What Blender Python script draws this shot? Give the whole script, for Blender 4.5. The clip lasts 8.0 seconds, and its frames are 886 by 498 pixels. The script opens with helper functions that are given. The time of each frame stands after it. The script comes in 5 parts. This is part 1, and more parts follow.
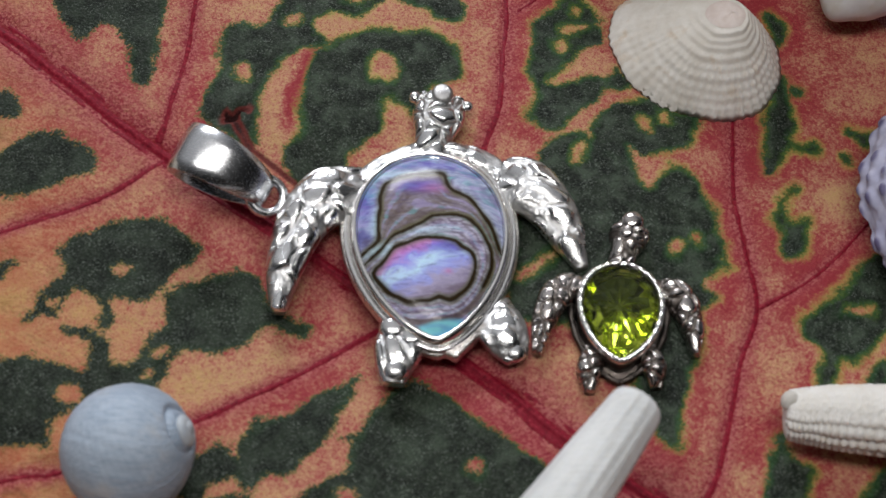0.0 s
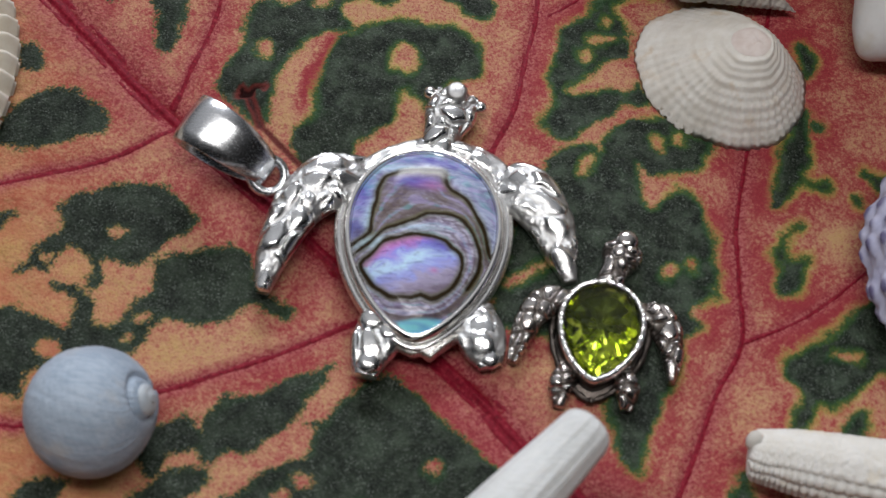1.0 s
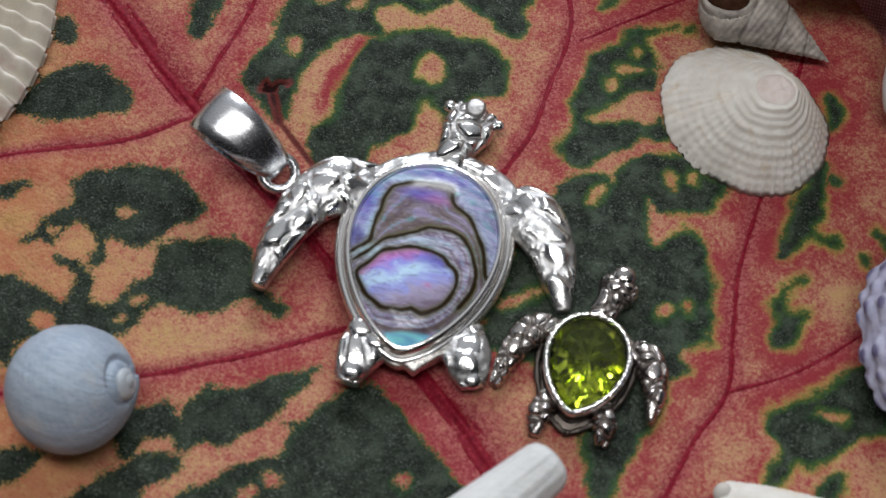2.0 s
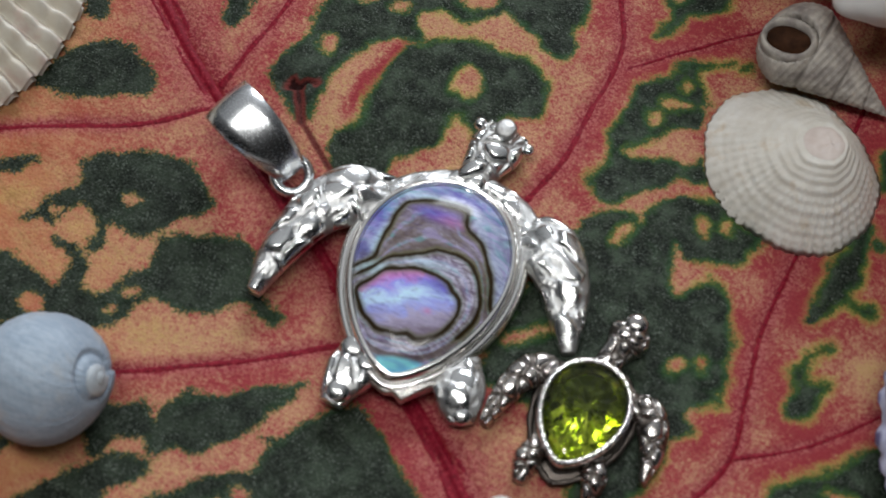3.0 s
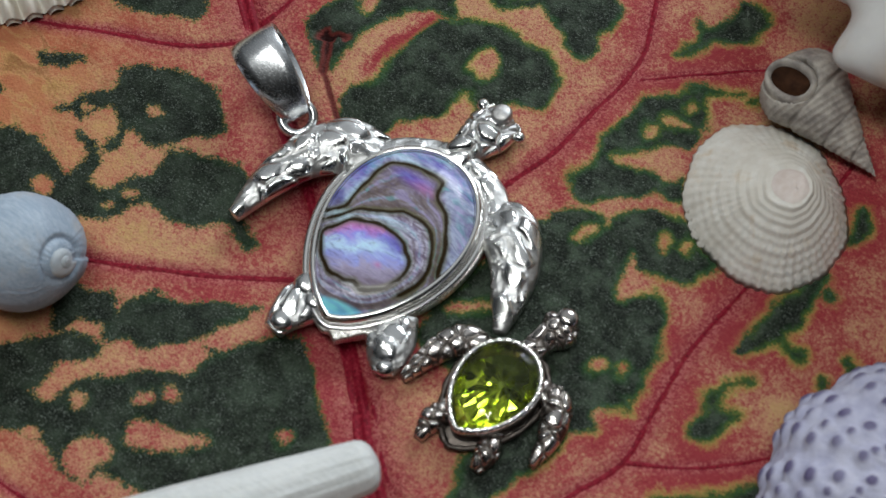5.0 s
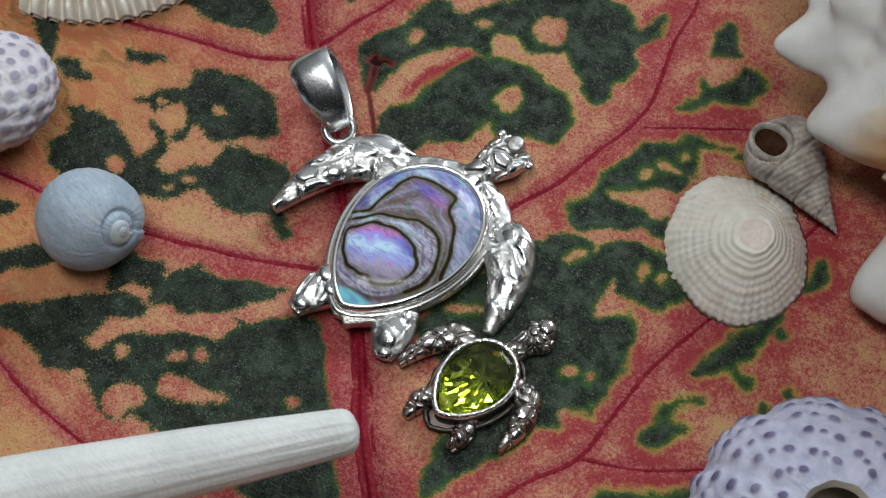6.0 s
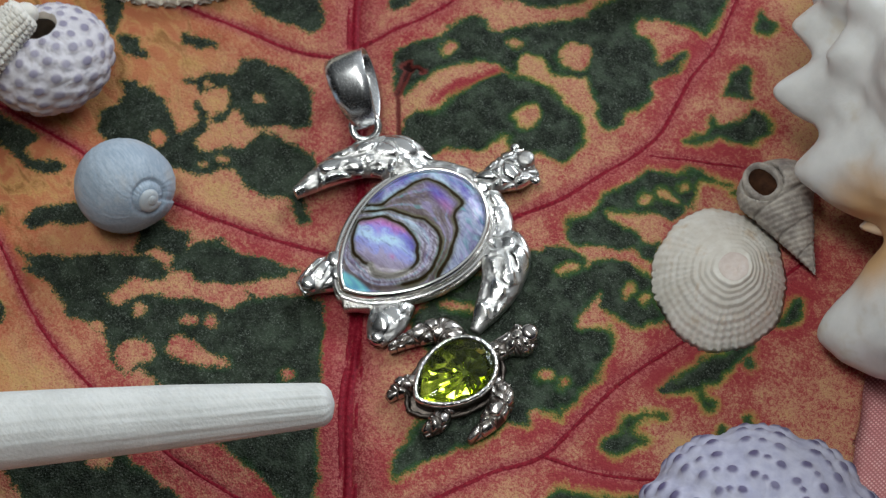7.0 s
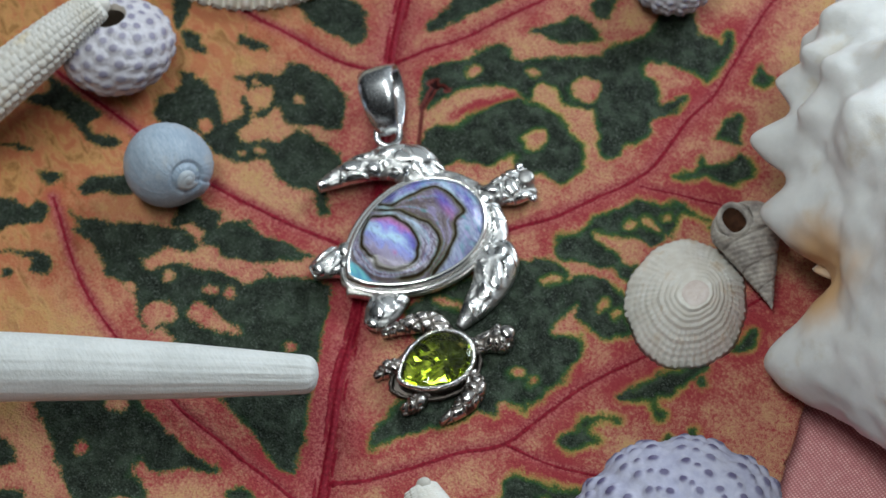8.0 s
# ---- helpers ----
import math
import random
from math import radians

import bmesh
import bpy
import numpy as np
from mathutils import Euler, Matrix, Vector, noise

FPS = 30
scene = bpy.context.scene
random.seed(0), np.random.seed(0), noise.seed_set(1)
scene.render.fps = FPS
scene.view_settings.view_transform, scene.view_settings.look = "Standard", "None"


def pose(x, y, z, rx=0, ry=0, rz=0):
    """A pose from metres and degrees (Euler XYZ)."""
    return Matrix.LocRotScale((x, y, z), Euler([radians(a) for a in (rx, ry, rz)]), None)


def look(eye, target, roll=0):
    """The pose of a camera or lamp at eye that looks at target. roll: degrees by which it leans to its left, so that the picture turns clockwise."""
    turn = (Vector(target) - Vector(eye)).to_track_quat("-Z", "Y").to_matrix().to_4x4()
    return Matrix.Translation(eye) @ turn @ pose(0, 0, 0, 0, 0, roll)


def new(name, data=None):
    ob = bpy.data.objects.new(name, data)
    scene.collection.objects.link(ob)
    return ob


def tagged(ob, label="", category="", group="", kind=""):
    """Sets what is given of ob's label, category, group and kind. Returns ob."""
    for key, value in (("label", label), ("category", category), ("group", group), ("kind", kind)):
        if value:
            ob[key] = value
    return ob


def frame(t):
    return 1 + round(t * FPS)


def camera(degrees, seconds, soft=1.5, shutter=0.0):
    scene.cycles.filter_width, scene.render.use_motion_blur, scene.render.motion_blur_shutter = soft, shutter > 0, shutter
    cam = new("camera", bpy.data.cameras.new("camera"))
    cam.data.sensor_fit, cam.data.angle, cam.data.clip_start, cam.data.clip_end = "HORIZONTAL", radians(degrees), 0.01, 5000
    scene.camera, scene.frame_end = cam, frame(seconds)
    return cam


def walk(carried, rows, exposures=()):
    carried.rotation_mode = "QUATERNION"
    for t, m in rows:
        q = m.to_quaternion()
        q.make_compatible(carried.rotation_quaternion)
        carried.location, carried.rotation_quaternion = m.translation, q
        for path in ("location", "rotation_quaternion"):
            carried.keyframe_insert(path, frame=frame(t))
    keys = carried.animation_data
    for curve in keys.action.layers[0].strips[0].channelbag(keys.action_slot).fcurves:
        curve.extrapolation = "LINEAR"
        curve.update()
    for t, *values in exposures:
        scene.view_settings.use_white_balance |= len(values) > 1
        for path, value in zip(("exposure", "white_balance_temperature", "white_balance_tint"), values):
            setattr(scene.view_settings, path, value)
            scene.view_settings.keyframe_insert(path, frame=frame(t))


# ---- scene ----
# ================= camera and walk =================
CM = 0.01
cam = camera(28.1, 8.0, soft=1.3)
PATH = [
    (0, (-0.541, -8.193, 13.641), (-0.486, -7.181, 11.917), 4.9),
    (0.5, (0.008, -8.088, 13.708), (-0.002, -7.091, 11.974), 4.8),
    (1, (0.646, -7.852, 13.845), (0.56, -6.885, 12.097), 4.2),
    (1.5, (1.116, -7.64, 13.964), (0.977, -6.697, 12.206), 4.5),
    (2, (1.498, -7.348, 14.13), (1.302, -6.434, 12.362), 4.2),
    (3.5, (2.898, -5.885, 13.389), (2.489, -5.078, 11.605), 0.3),
    (4, (3.5, -5.621, 13.301), (3.024, -4.851, 11.518), -1.2),
    (4.5, (3.94, -5.299, 13.382), (3.414, -4.587, 11.588), -2.3),
    (5.8, (6.735, -5.158, 16.458), (6.017, -4.597, 14.678), -8.7),
    (6, (6.756, -5.186, 16.474), (6.035, -4.625, 14.695), -7.3),
    (6.5, (7.233, -4.76, 16.337), (6.459, -4.246, 14.566), -7.8),
    (7, (8.154, -4.544, 17.509), (7.337, -4.087, 15.741), -8.7),
    (7.5, (8.769, -4.161, 17.892), (7.911, -3.752, 16.133), -9.0),
    (8, (9.988, -3.803, 19.291), (9.085, -3.458, 17.539), -10.0),
]
walk(cam, [(t, look(Vector(eye) * CM, Vector(target) * CM, roll)) for t, eye, target, roll in PATH], [(0, 0.10, 6550, 13.5), (2, 0.12, 6430, 12.5), (3.5, 0.05, 6450, 9), (4.5, 0.01, 6340, 8), (6, 0.13, 6380, 7), (7, 0.12, 6380, 7), (7.5, 0.04, 6300, 8), (8, 0.16, 6110, 4)])
cam.data.dof.use_dof = True
cam.data.dof.focus_distance = 0.182
cam.data.dof.aperture_fstop = 60.0

# ================= world and large lights =================
world = bpy.data.worlds.new("room_air")
world.use_nodes = True
scene.world = world
wn = world.node_tree
w_co, w_dot, w_ramp = (wn.nodes.new(k) for k in ("ShaderNodeTexCoord", "ShaderNodeVectorMath", "ShaderNodeValToRGB"))
w_dot.operation = "DOT_PRODUCT"
w_dot.inputs[1].default_value = (-0.30, 0.58, 0.76)
wn.links.new(w_co.outputs["Generated"], w_dot.inputs[0])
wn.links.new(w_dot.outputs["Value"], w_ramp.inputs[0])
wn.links.new(w_ramp.outputs[0], wn.nodes["Background"].inputs[0])
# a dim room: a pale wall and ceiling on the window's side, shaded behind the camera
e = w_ramp.color_ramp.elements
e[0].position, e[0].color = 0.08, (0.018, 0.018, 0.018, 1)
e[1].position, e[1].color = 0.96, (1.45, 1.49, 1.53, 1)
mid_tone = e.new(0.60)
mid_tone.color = (0.25, 0.26, 0.27, 1)
wn.nodes["Background"].inputs[1].default_value = 0.26


def area_lamp(name, m, sx, sy, watts, colour):
    d = bpy.data.lights.new(name, "AREA")
    d.shape, d.size, d.size_y, d.energy, d.color = "RECTANGLE", sx, sy, watts, colour
    o = new(name, d)
    o.matrix_world = m
    return o


# a window beyond the leaf, and a panel with two rows of small lamps above the table
area_lamp("window_light", look((-0.10, 0.60, 0.38), (0, 0, 0)), 0.26, 0.18, 2.7, (0.92, 0.96, 1.0))
for k in range(14):
    column, row = k % 7 - 3, k // 7 - 0.5
    area_lamp("led_light", look((-0.02 + 0.050 * column, -0.055 + 0.050 * row, 0.42), (0, 0, 0)), 0.018, 0.018, 0.062, (1.0, 0.99, 0.95))

# ================= materials =================


class Nodes:
    """A short way to write a node material; coordinates are in centimetres."""

    def __init__(self, name, **base):
        self.mat = bpy.data.materials.new(name)
        self.mat.use_nodes = True
        self.t = self.mat.node_tree
        self.b = self.t.nodes["Principled BSDF"]
        self.put(**base)
        co = self.add("ShaderNodeTexCoord")
        mp = self.add("ShaderNodeMapping")
        mp.inputs["Scale"].default_value = (100, 100, 100)
        self.join(co.outputs["Object"], mp.inputs[0])
        self.co = mp.outputs[0]

    def add(self, kind):
        return self.t.nodes.new(kind)

    def join(self, a, b):
        self.t.links.new(a, b)

    def put(self, **base):
        for key, v in base.items():
            s = self.b.inputs[key.replace("_", " ")]
            self.feed(s, v)

    def feed(self, sock, v):
        if isinstance(v, bpy.types.NodeSocket):
            self.join(v, sock)
        else:
            sock.default_value = (*v, 1) if isinstance(v, tuple) and len(v) == 3 and sock.type == "RGBA" else v

    def stretched(self, sx, sy, sz, rz=0.0):
        mp = self.add("ShaderNodeMapping")
        mp.inputs["Scale"].default_value = (sx, sy, sz)
        mp.inputs["Rotation"].default_value = (0, 0, rz)
        self.join(self.co, mp.inputs[0])
        return mp.outputs[0]

    def noise(self, scale, detail=4.0, rough=0.55, co=None, warp=0.0):
        n = self.add("ShaderNodeTexNoise")
        n.inputs["Scale"].default_value, n.inputs["Detail"].default_value = scale, detail
        n.inputs["Roughness"].default_value, n.inputs["Distortion"].default_value = rough, warp
        self.join(co or self.co, n.inputs["Vector"])
        return n.outputs["Fac"]

    def cells(self, scale, co=None, feature="F1"):
        n = self.add("ShaderNodeTexVoronoi")
        n.feature = feature
        n.inputs["Scale"].default_value = scale
        self.join(co or self.co, n.inputs["Vector"])
        return n.outputs["Distance"]

    def grains(self, scale, co=None):
        n = self.add("ShaderNodeTexVoronoi")
        n.inputs["Scale"].default_value = scale
        self.join(co or self.co, n.inputs["Vector"])
        s = self.add("ShaderNodeSeparateColor")
        self.join(n.outputs["Color"], s.inputs[0])
        return s.outputs[0]

    def attr(self, name):
        n = self.add("ShaderNodeAttribute")
        n.attribute_name = name
        return n.outputs["Fac"]

    def calc(self, op, a, b=0.0, c=0.0):
        n = self.add("ShaderNodeMath")
        n.operation = op
        for s, v in zip(n.inputs, (a, b, c)):
            self.feed(s, v)
        return n.outputs[0]

    def span(self, v, a, b, to0=0.0, to1=1.0, smooth=True):
        n = self.add("ShaderNodeMapRange")
        n.interpolation_type = "SMOOTHSTEP" if smooth else "LINEAR"
        for s, x in zip(n.inputs, (v, a, b, to0, to1)):
            self.feed(s, x)
        return n.outputs[0]

    def mix(self, f, a, b, how="MIX"):
        n = self.add("ShaderNodeMix")
        n.data_type, n.blend_type = "RGBA", how
        self.feed(n.inputs[0], f)
        self.feed(n.inputs[6], a)
        self.feed(n.inputs[7], b)
        return n.outputs[2]

    def ramp(self, f, stops):
        n = self.add("ShaderNodeValToRGB")
        e = n.color_ramp.elements
        while len(e) < len(stops):
            e.new(0.5)
        for x, (p, c) in zip(e, stops):
            x.position, x.color = p, (*c, 1)
        self.join(f, n.inputs[0])
        return n.outputs[0]

    def bump(self, height, strength=0.3, cm=0.01):
        n = self.add("ShaderNodeBump")
        n.inputs["Strength"].default_value, n.inputs["Distance"].default_value = strength, cm * CM
        self.join(height, n.inputs["Height"])
        self.join(n.outputs[0], self.b.inputs["Normal"])


def leaf_material():
    n = Nodes("leaf_blade", Roughness=0.5)
    flakes = n.noise(26, 4, 0.7, None, 0.8)
    fine = n.noise(62, 3, 0.7)
    dots = n.cells(36)
    grain = n.calc("ADD", n.calc("MULTIPLY", n.grains(48), 0.6), n.calc("MULTIPLY", n.grains(85), 0.4))
    edge = n.noise(6, 6, 0.66)
    g = n.calc("ADD", n.attr("green"), n.calc("MULTIPLY", n.calc("SUBTRACT", edge, 0.5), 0.085))
    g = n.calc("ADD", g, n.calc("MULTIPLY", n.calc("SUBTRACT", grain, 0.5), 0.03))
    warm = n.calc("ADD", n.attr("warm"), n.calc("MULTIPLY", n.calc("SUBTRACT", n.noise(1.5, 5, 0.6), 0.5), 2.4))
    warm = n.calc("ADD", warm, n.calc("MULTIPLY", n.calc("SUBTRACT", flakes, 0.5), 3.4))
    warm = n.calc("ADD", warm, n.calc("MULTIPLY", n.calc("SUBTRACT", n.noise(5, 5, 0.65), 0.5), 1.6))
    warm = n.calc("SUBTRACT", warm, n.span(n.attr("green"), -0.34, -0.03, 0.0, 0.84))
    warm = n.calc("ADD", warm, n.calc("MULTIPLY", n.calc("SUBTRACT", grain, 0.5), 0.45))
    ground = n.ramp(n.span(warm, -0.7, 1.6, smooth=False), [(0.0, (0.265, 0.026, 0.036)), (0.20, (0.355, 0.088, 0.074)), (0.42, (0.445, 0.200, 0.130)), (0.66, (0.485, 0.270, 0.148)), (1.0, (0.49, 0.33, 0.135))])
    # fine red flecks, closest where the blade reddens
    fleck = n.noise(44, 2, 0.6, n.stretched(1.0, 1.0, 1.0, 0.4), 1.2)
    lot = n.span(warm, 1.0, -0.5, 0.0, 1.0, False)
    cut = n.calc("SUBTRACT", 0.60, n.calc("MULTIPLY", lot, 0.16))
    ground = n.mix(n.calc("MULTIPLY", n.span(n.calc("SUBTRACT", fleck, cut), -0.03, 0.07), 0.72), ground, (0.295, 0.036, 0.044))
    pale = n.span(n.calc("SUBTRACT", fleck, cut), -0.12, -0.26)
    ground = n.mix(n.calc("MULTIPLY", pale, 0.35), ground, (0.58, 0.32, 0.19))
    # dull brown and red mottling where the blade yellows
    old = n.span(n.attr("lush"), 0.05, -0.45)
    streak = n.noise(2.4, 5, 0.65, n.stretched(1.0, 2.2, 1, 0.5), 0.6)
    ground = n.mix(n.calc("MULTIPLY", old, 0.55), ground, (0.46, 0.205, 0.060))
    ground = n.mix(n.calc("MULTIPLY", n.calc("MULTIPLY", n.span(streak, 0.50, 0.66), old), 0.75), ground, (0.17, 0.070, 0.022))
    ground = n.mix(n.calc("MULTIPLY", n.calc("MULTIPLY", n.span(streak, 0.54, 0.42), old), 0.75), ground, (0.38, 0.105, 0.055))
    v = n.calc("ADD", n.attr("vein"), n.calc("MULTIPLY", n.calc("SUBTRACT", n.noise(14, 5, 0.65), 0.5), 0.7))
    ground = n.mix(n.span(v, 0.15, 0.8), ground, n.mix(n.span(grain, 0.3, 0.75), (0.235, 0.022, 0.036), (0.40, 0.120, 0.110)))
    ground = n.mix(n.span(v, 0.85, 1.25), ground, (0.19, 0.005, 0.012))
    dark = n.mix(n.span(n.noise(5, 5, 0.6), 0.35, 0.7), (0.004, 0.007, 0.004), (0.013, 0.020, 0.012))
    # paler mottling, stronger to the right, where a grey glossy sheen is painted in
    dark = n.mix(n.calc("MULTIPLY", n.span(n.noise(4.0, 6, 0.7), 0.42, 0.68), n.span(n.attr("lush"), -0.2, 0.7, 0.35, 0.8)), dark, (0.060, 0.086, 0.058))
    # pale scurf in small specks, and single bright cells
    dark = n.mix(n.calc("MULTIPLY", n.span(grain, 0.55, 0.88), 0.5), dark, (0.050, 0.062, 0.048))
    dark = n.mix(n.calc("MULTIPLY", n.span(n.grains(88), 0.78, 0.97), n.span(n.noise(7, 3), 0.4, 0.65, 0.25, 0.9)), dark, (0.11, 0.13, 0.11))
    # clearer green towards the blotch's edge
    near_edge = n.calc("ADD", n.span(g, 0.0, 0.13, 1.0, 0.0), n.calc("MULTIPLY", n.calc("SUBTRACT", n.noise(1.6, 5, 0.65), 0.5), 2.6))
    fresh = n.calc("MULTIPLY", n.span(near_edge, 0.25, 1.0), n.span(n.attr("lush"), -0.3, 0.7, 0.06, 0.8))
    dark = n.mix(fresh, dark, n.mix(n.span(grain, 0.35, 0.8), (0.014, 0.050, 0.014), (0.040, 0.100, 0.038)))
    rim = n.mix(n.span(flakes, 0.35, 0.65), (0.020, 0.058, 0.012), (0.075, 0.125, 0.022))
    halo = n.mix(n.span(flakes, 0.4, 0.6), (0.47, 0.31, 0.09), (0.36, 0.36, 0.075))
    soft = n.calc("MULTIPLY", n.calc("SUBTRACT", grain, 0.5), n.span(n.attr("lush"), 0.0, 0.8, 0.05, 0.02))
    g = n.calc("ADD", g, soft)
    lush = n.span(n.calc("ADD", n.attr("lush"), n.calc("SUBTRACT", n.noise(1.1, 3), 0.5)), 0.1, 0.9)
    wide = n.calc("ADD", n.calc("MULTIPLY", lush, 0.065), 0.018)
    part_way = n.span(n.noise(1.7, 3), 0.36, 0.62, 0.15, 1.0)
    lush = n.calc("MULTIPLY", lush, part_way)
    col = n.mix(n.calc("MULTIPLY", n.span(g, n.calc("MULTIPLY", wide, -1.0), 0.0), n.span(lush, 0.0, 1.0, 0.2, 0.66)), ground, halo)
    col = n.mix(n.span(g, -0.03, 0.03), col, rim)
    col = n.mix(n.span(g, 0.0, n.calc("ADD", n.calc("MULTIPLY", lush, 0.07), 0.025)), col, dark)
    scar = n.calc("ADD", n.attr("scar"), n.calc("MULTIPLY", n.calc("SUBTRACT", edge, 0.5), 0.6))
    col = n.mix(n.span(scar, 0.15, 0.5), col, (0.13, 0.026, 0.022))
    col = n.mix(n.span(scar, 0.5, 0.8), col, (0.022, 0.004, 0.004))
    n.put(Base_Color=col, Specular_IOR_Level=0.12, Roughness=n.span(fine, 0.3, 0.7, 0.4, 0.6))
    h = n.calc("ADD", n.calc("MULTIPLY", dots, 0.8), n.calc("MULTIPLY", fine, 0.7))
    n.bump(h, 0.7, 0.014)
    return n.mat


def vein_material():
    n = Nodes("leaf_vein", Roughness=0.5, Specular_IOR_Level=0.12)
    f = n.noise(26, 4, 0.7)
    n.put(Base_Color=n.ramp(f, [(0.34, (0.12, 0.003, 0.010)), (0.54, (0.21, 0.006, 0.020)), (0.68, (0.31, 0.030, 0.045)), (0.82, (0.46, 0.14, 0.13))]))
    n.bump(f, 0.5, 0.012)
    return n.mat


def silver_material(name, tone, rough, patina_shade):
    n = Nodes(name, Metallic=1.0)
    worn = n.noise(9, 5)
    r = n.attr("relief")
    # low relief goes darker: oxide on the small turtle, painted shade on cast silver
    dark = n.calc("MULTIPLY", n.span(r, 0.55, 0.12), patina_shade)
    n.put(Base_Color=n.mix(dark, n.mix(worn, tone, tuple(c * 0.9 for c in tone)), (0.10, 0.085, 0.075)), Roughness=n.calc("MULTIPLY", n.span(worn, 0.3, 0.7, rough * 0.75, rough * 1.35), n.span(r, 0.2, 0.65, 1.7, 0.75)))
    n.bump(n.calc("MULTIPLY", n.calc("ADD", n.noise(24, 4), n.calc("MULTIPLY", n.noise(70, 3), 0.7)), n.span(r, 0.25, 0.7, 1.0, 0.3)), 0.3, 0.02)
    return n.mat


def polished_material(name, tone, worn=0.13):
    n = Nodes(name, Metallic=1.0, Base_Color=tone)
    hair = n.noise(3, 3, 0.7, n.stretched(4, 30, 30, 0.6))
    n.put(Roughness=n.span(hair, 0.35, 0.7, worn, worn + 0.10))
    n.bump(hair, 0.05, 0.004)
    return n.mat


def grainy_silver_material():
    n = Nodes("blasted_silver", Metallic=1.0, Base_Color=(0.80, 0.78, 0.75))
    g = n.noise(55, 3, 0.7)
    n.put(Roughness=n.span(g, 0.35, 0.65, 0.2, 0.45))
    n.bump(g, 0.6, 0.014)
    return n.mat


def abalone_material():
    n = Nodes("abalone_shell", Roughness=0.35, Specular_IOR_Level=0.0, Coat_Weight=0.8, Coat_Roughness=0.15, Coat_IOR=1.36)
    band = n.calc("ADD", n.attr("band"), n.calc("MULTIPLY", n.calc("SUBTRACT", n.noise(5, 4), 0.5), 0.12))
    sheen = n.noise(1.5, 4, 0.6, n.stretched(0.8, 2.0, 1, 0.4), 0.8)
    flare = n.noise(2.6, 5, 0.62, n.stretched(0.9, 1.8, 1, -0.35), 1.6)
    silk = n.noise(10, 4, 0.6, n.stretched(0.8, 2.2, 1, -0.35), 1.0)
    pearl = n.ramp(sheen, [(0.30, (0.085, 0.09, 0.27)), (0.42, (0.18, 0.19, 0.40)), (0.50, (0.42, 0.48, 0.64)), (0.57, (0.20, 0.19, 0.34)), (0.68, (0.22, 0.50, 0.56))])
    grey = n.ramp(flare, [(0.30, (0.085, 0.065, 0.060)), (0.50, (0.175, 0.140, 0.140)), (0.68, (0.26, 0.23, 0.30))])
    depth = n.calc("ADD", n.attr("across"), n.calc("MULTIPLY", n.calc("SUBTRACT", flare, 0.5), 0.6))
    core = n.ramp(depth, [(0.05, (0.20, 0.16, 0.22)), (0.25, (0.38, 0.34, 0.50)), (0.42, (0.32, 0.36, 0.78)), (0.56, (0.52, 0.72, 0.96)), (0.68, (0.30, 0.30, 0.80)), (0.82, (0.50, 0.22, 0.66)), (0.97, (0.13, 0.07, 0.36))])
    milky = n.mix(n.span(silk, 0.35, 0.7), (0.20, 0.16, 0.24), (0.56, 0.55, 0.70))
    col = n.mix(n.span(band, 0.98, 1.02), core, milky)
    col = n.mix(n.span(band, 1.98, 2.02), col, grey)
    col = n.mix(n.span(band, 2.98, 3.02), col, pearl)
    # thin coloured fringes that follow the bands
    turn = n.calc("SINE", n.calc("ADD", n.calc("MULTIPLY", band, 15.0), n.calc("MULTIPLY", sheen, 9.0)))
    outer = n.span(band, 0.98, 1.02)
    col = n.mix(n.calc("MULTIPLY", n.span(turn, 0.45, 1.0), n.calc("MULTIPLY", outer, 0.42)), col, n.mix(n.span(flare, 0.42, 0.58), (0.16, 0.46, 0.50), (0.42, 0.36, 0.66)))
    col = n.mix(n.calc("MULTIPLY", n.span(turn, -0.45, -1.0), n.calc("MULTIPLY", outer, 0.5)), col, (0.095, 0.068, 0.062))
    col = n.mix(n.attr("blue"), col, (0.10, 0.06, 0.50))
    col = n.mix(n.calc("MULTIPLY", n.attr("sky"), n.span(silk, 0.3, 0.6, 0.5, 1.0)), col, (0.55, 0.82, 0.98))
    col = n.mix(n.attr("rose"), col, (0.50, 0.20, 0.42))
    col = n.mix(n.span(silk, 0.4, 0.75, 0.0, 0.1), col, (0.58, 0.60, 0.70))
    streak = n.noise(6, 5, 0.7, n.stretched(0.7, 3.2, 1, -0.5), 1.4)
    col = n.mix(n.span(streak, 0.52, 0.30, 0.0, 0.5), col, (0.07, 0.05, 0.16))
    col = n.mix(n.span(streak, 0.55, 0.75, 0.0, 0.40), col, (0.62, 0.66, 0.86))
    # dark growth lines with an olive and brown fringe
    near = n.calc("ADD", n.attr("line"), n.calc("MULTIPLY", n.calc("SUBTRACT", n.noise(9, 4), 0.5), 0.022))
    col = n.mix(n.calc("MULTIPLY", n.span(near, 0.062, 0.014), 0.62), col, (0.12, 0.125, 0.04))
    col = n.mix(n.span(near, 0.027, 0.008), col, (0.026, 0.017, 0.008))
    col = n.mix(n.attr("tip"), col, n.ramp(sheen, [(0.38, (0.08, 0.24, 0.65)), (0.58, (0.25, 0.75, 0.85))]))
    n.put(Base_Color=col)
    return n.mat


def gem_material():
    n = Nodes("peridot", Base_Color=(0.93, 0.97, 0.70), Roughness=0.0, IOR=1.28)
    n.put(Transmission_Weight=1.0)
    return n.mat


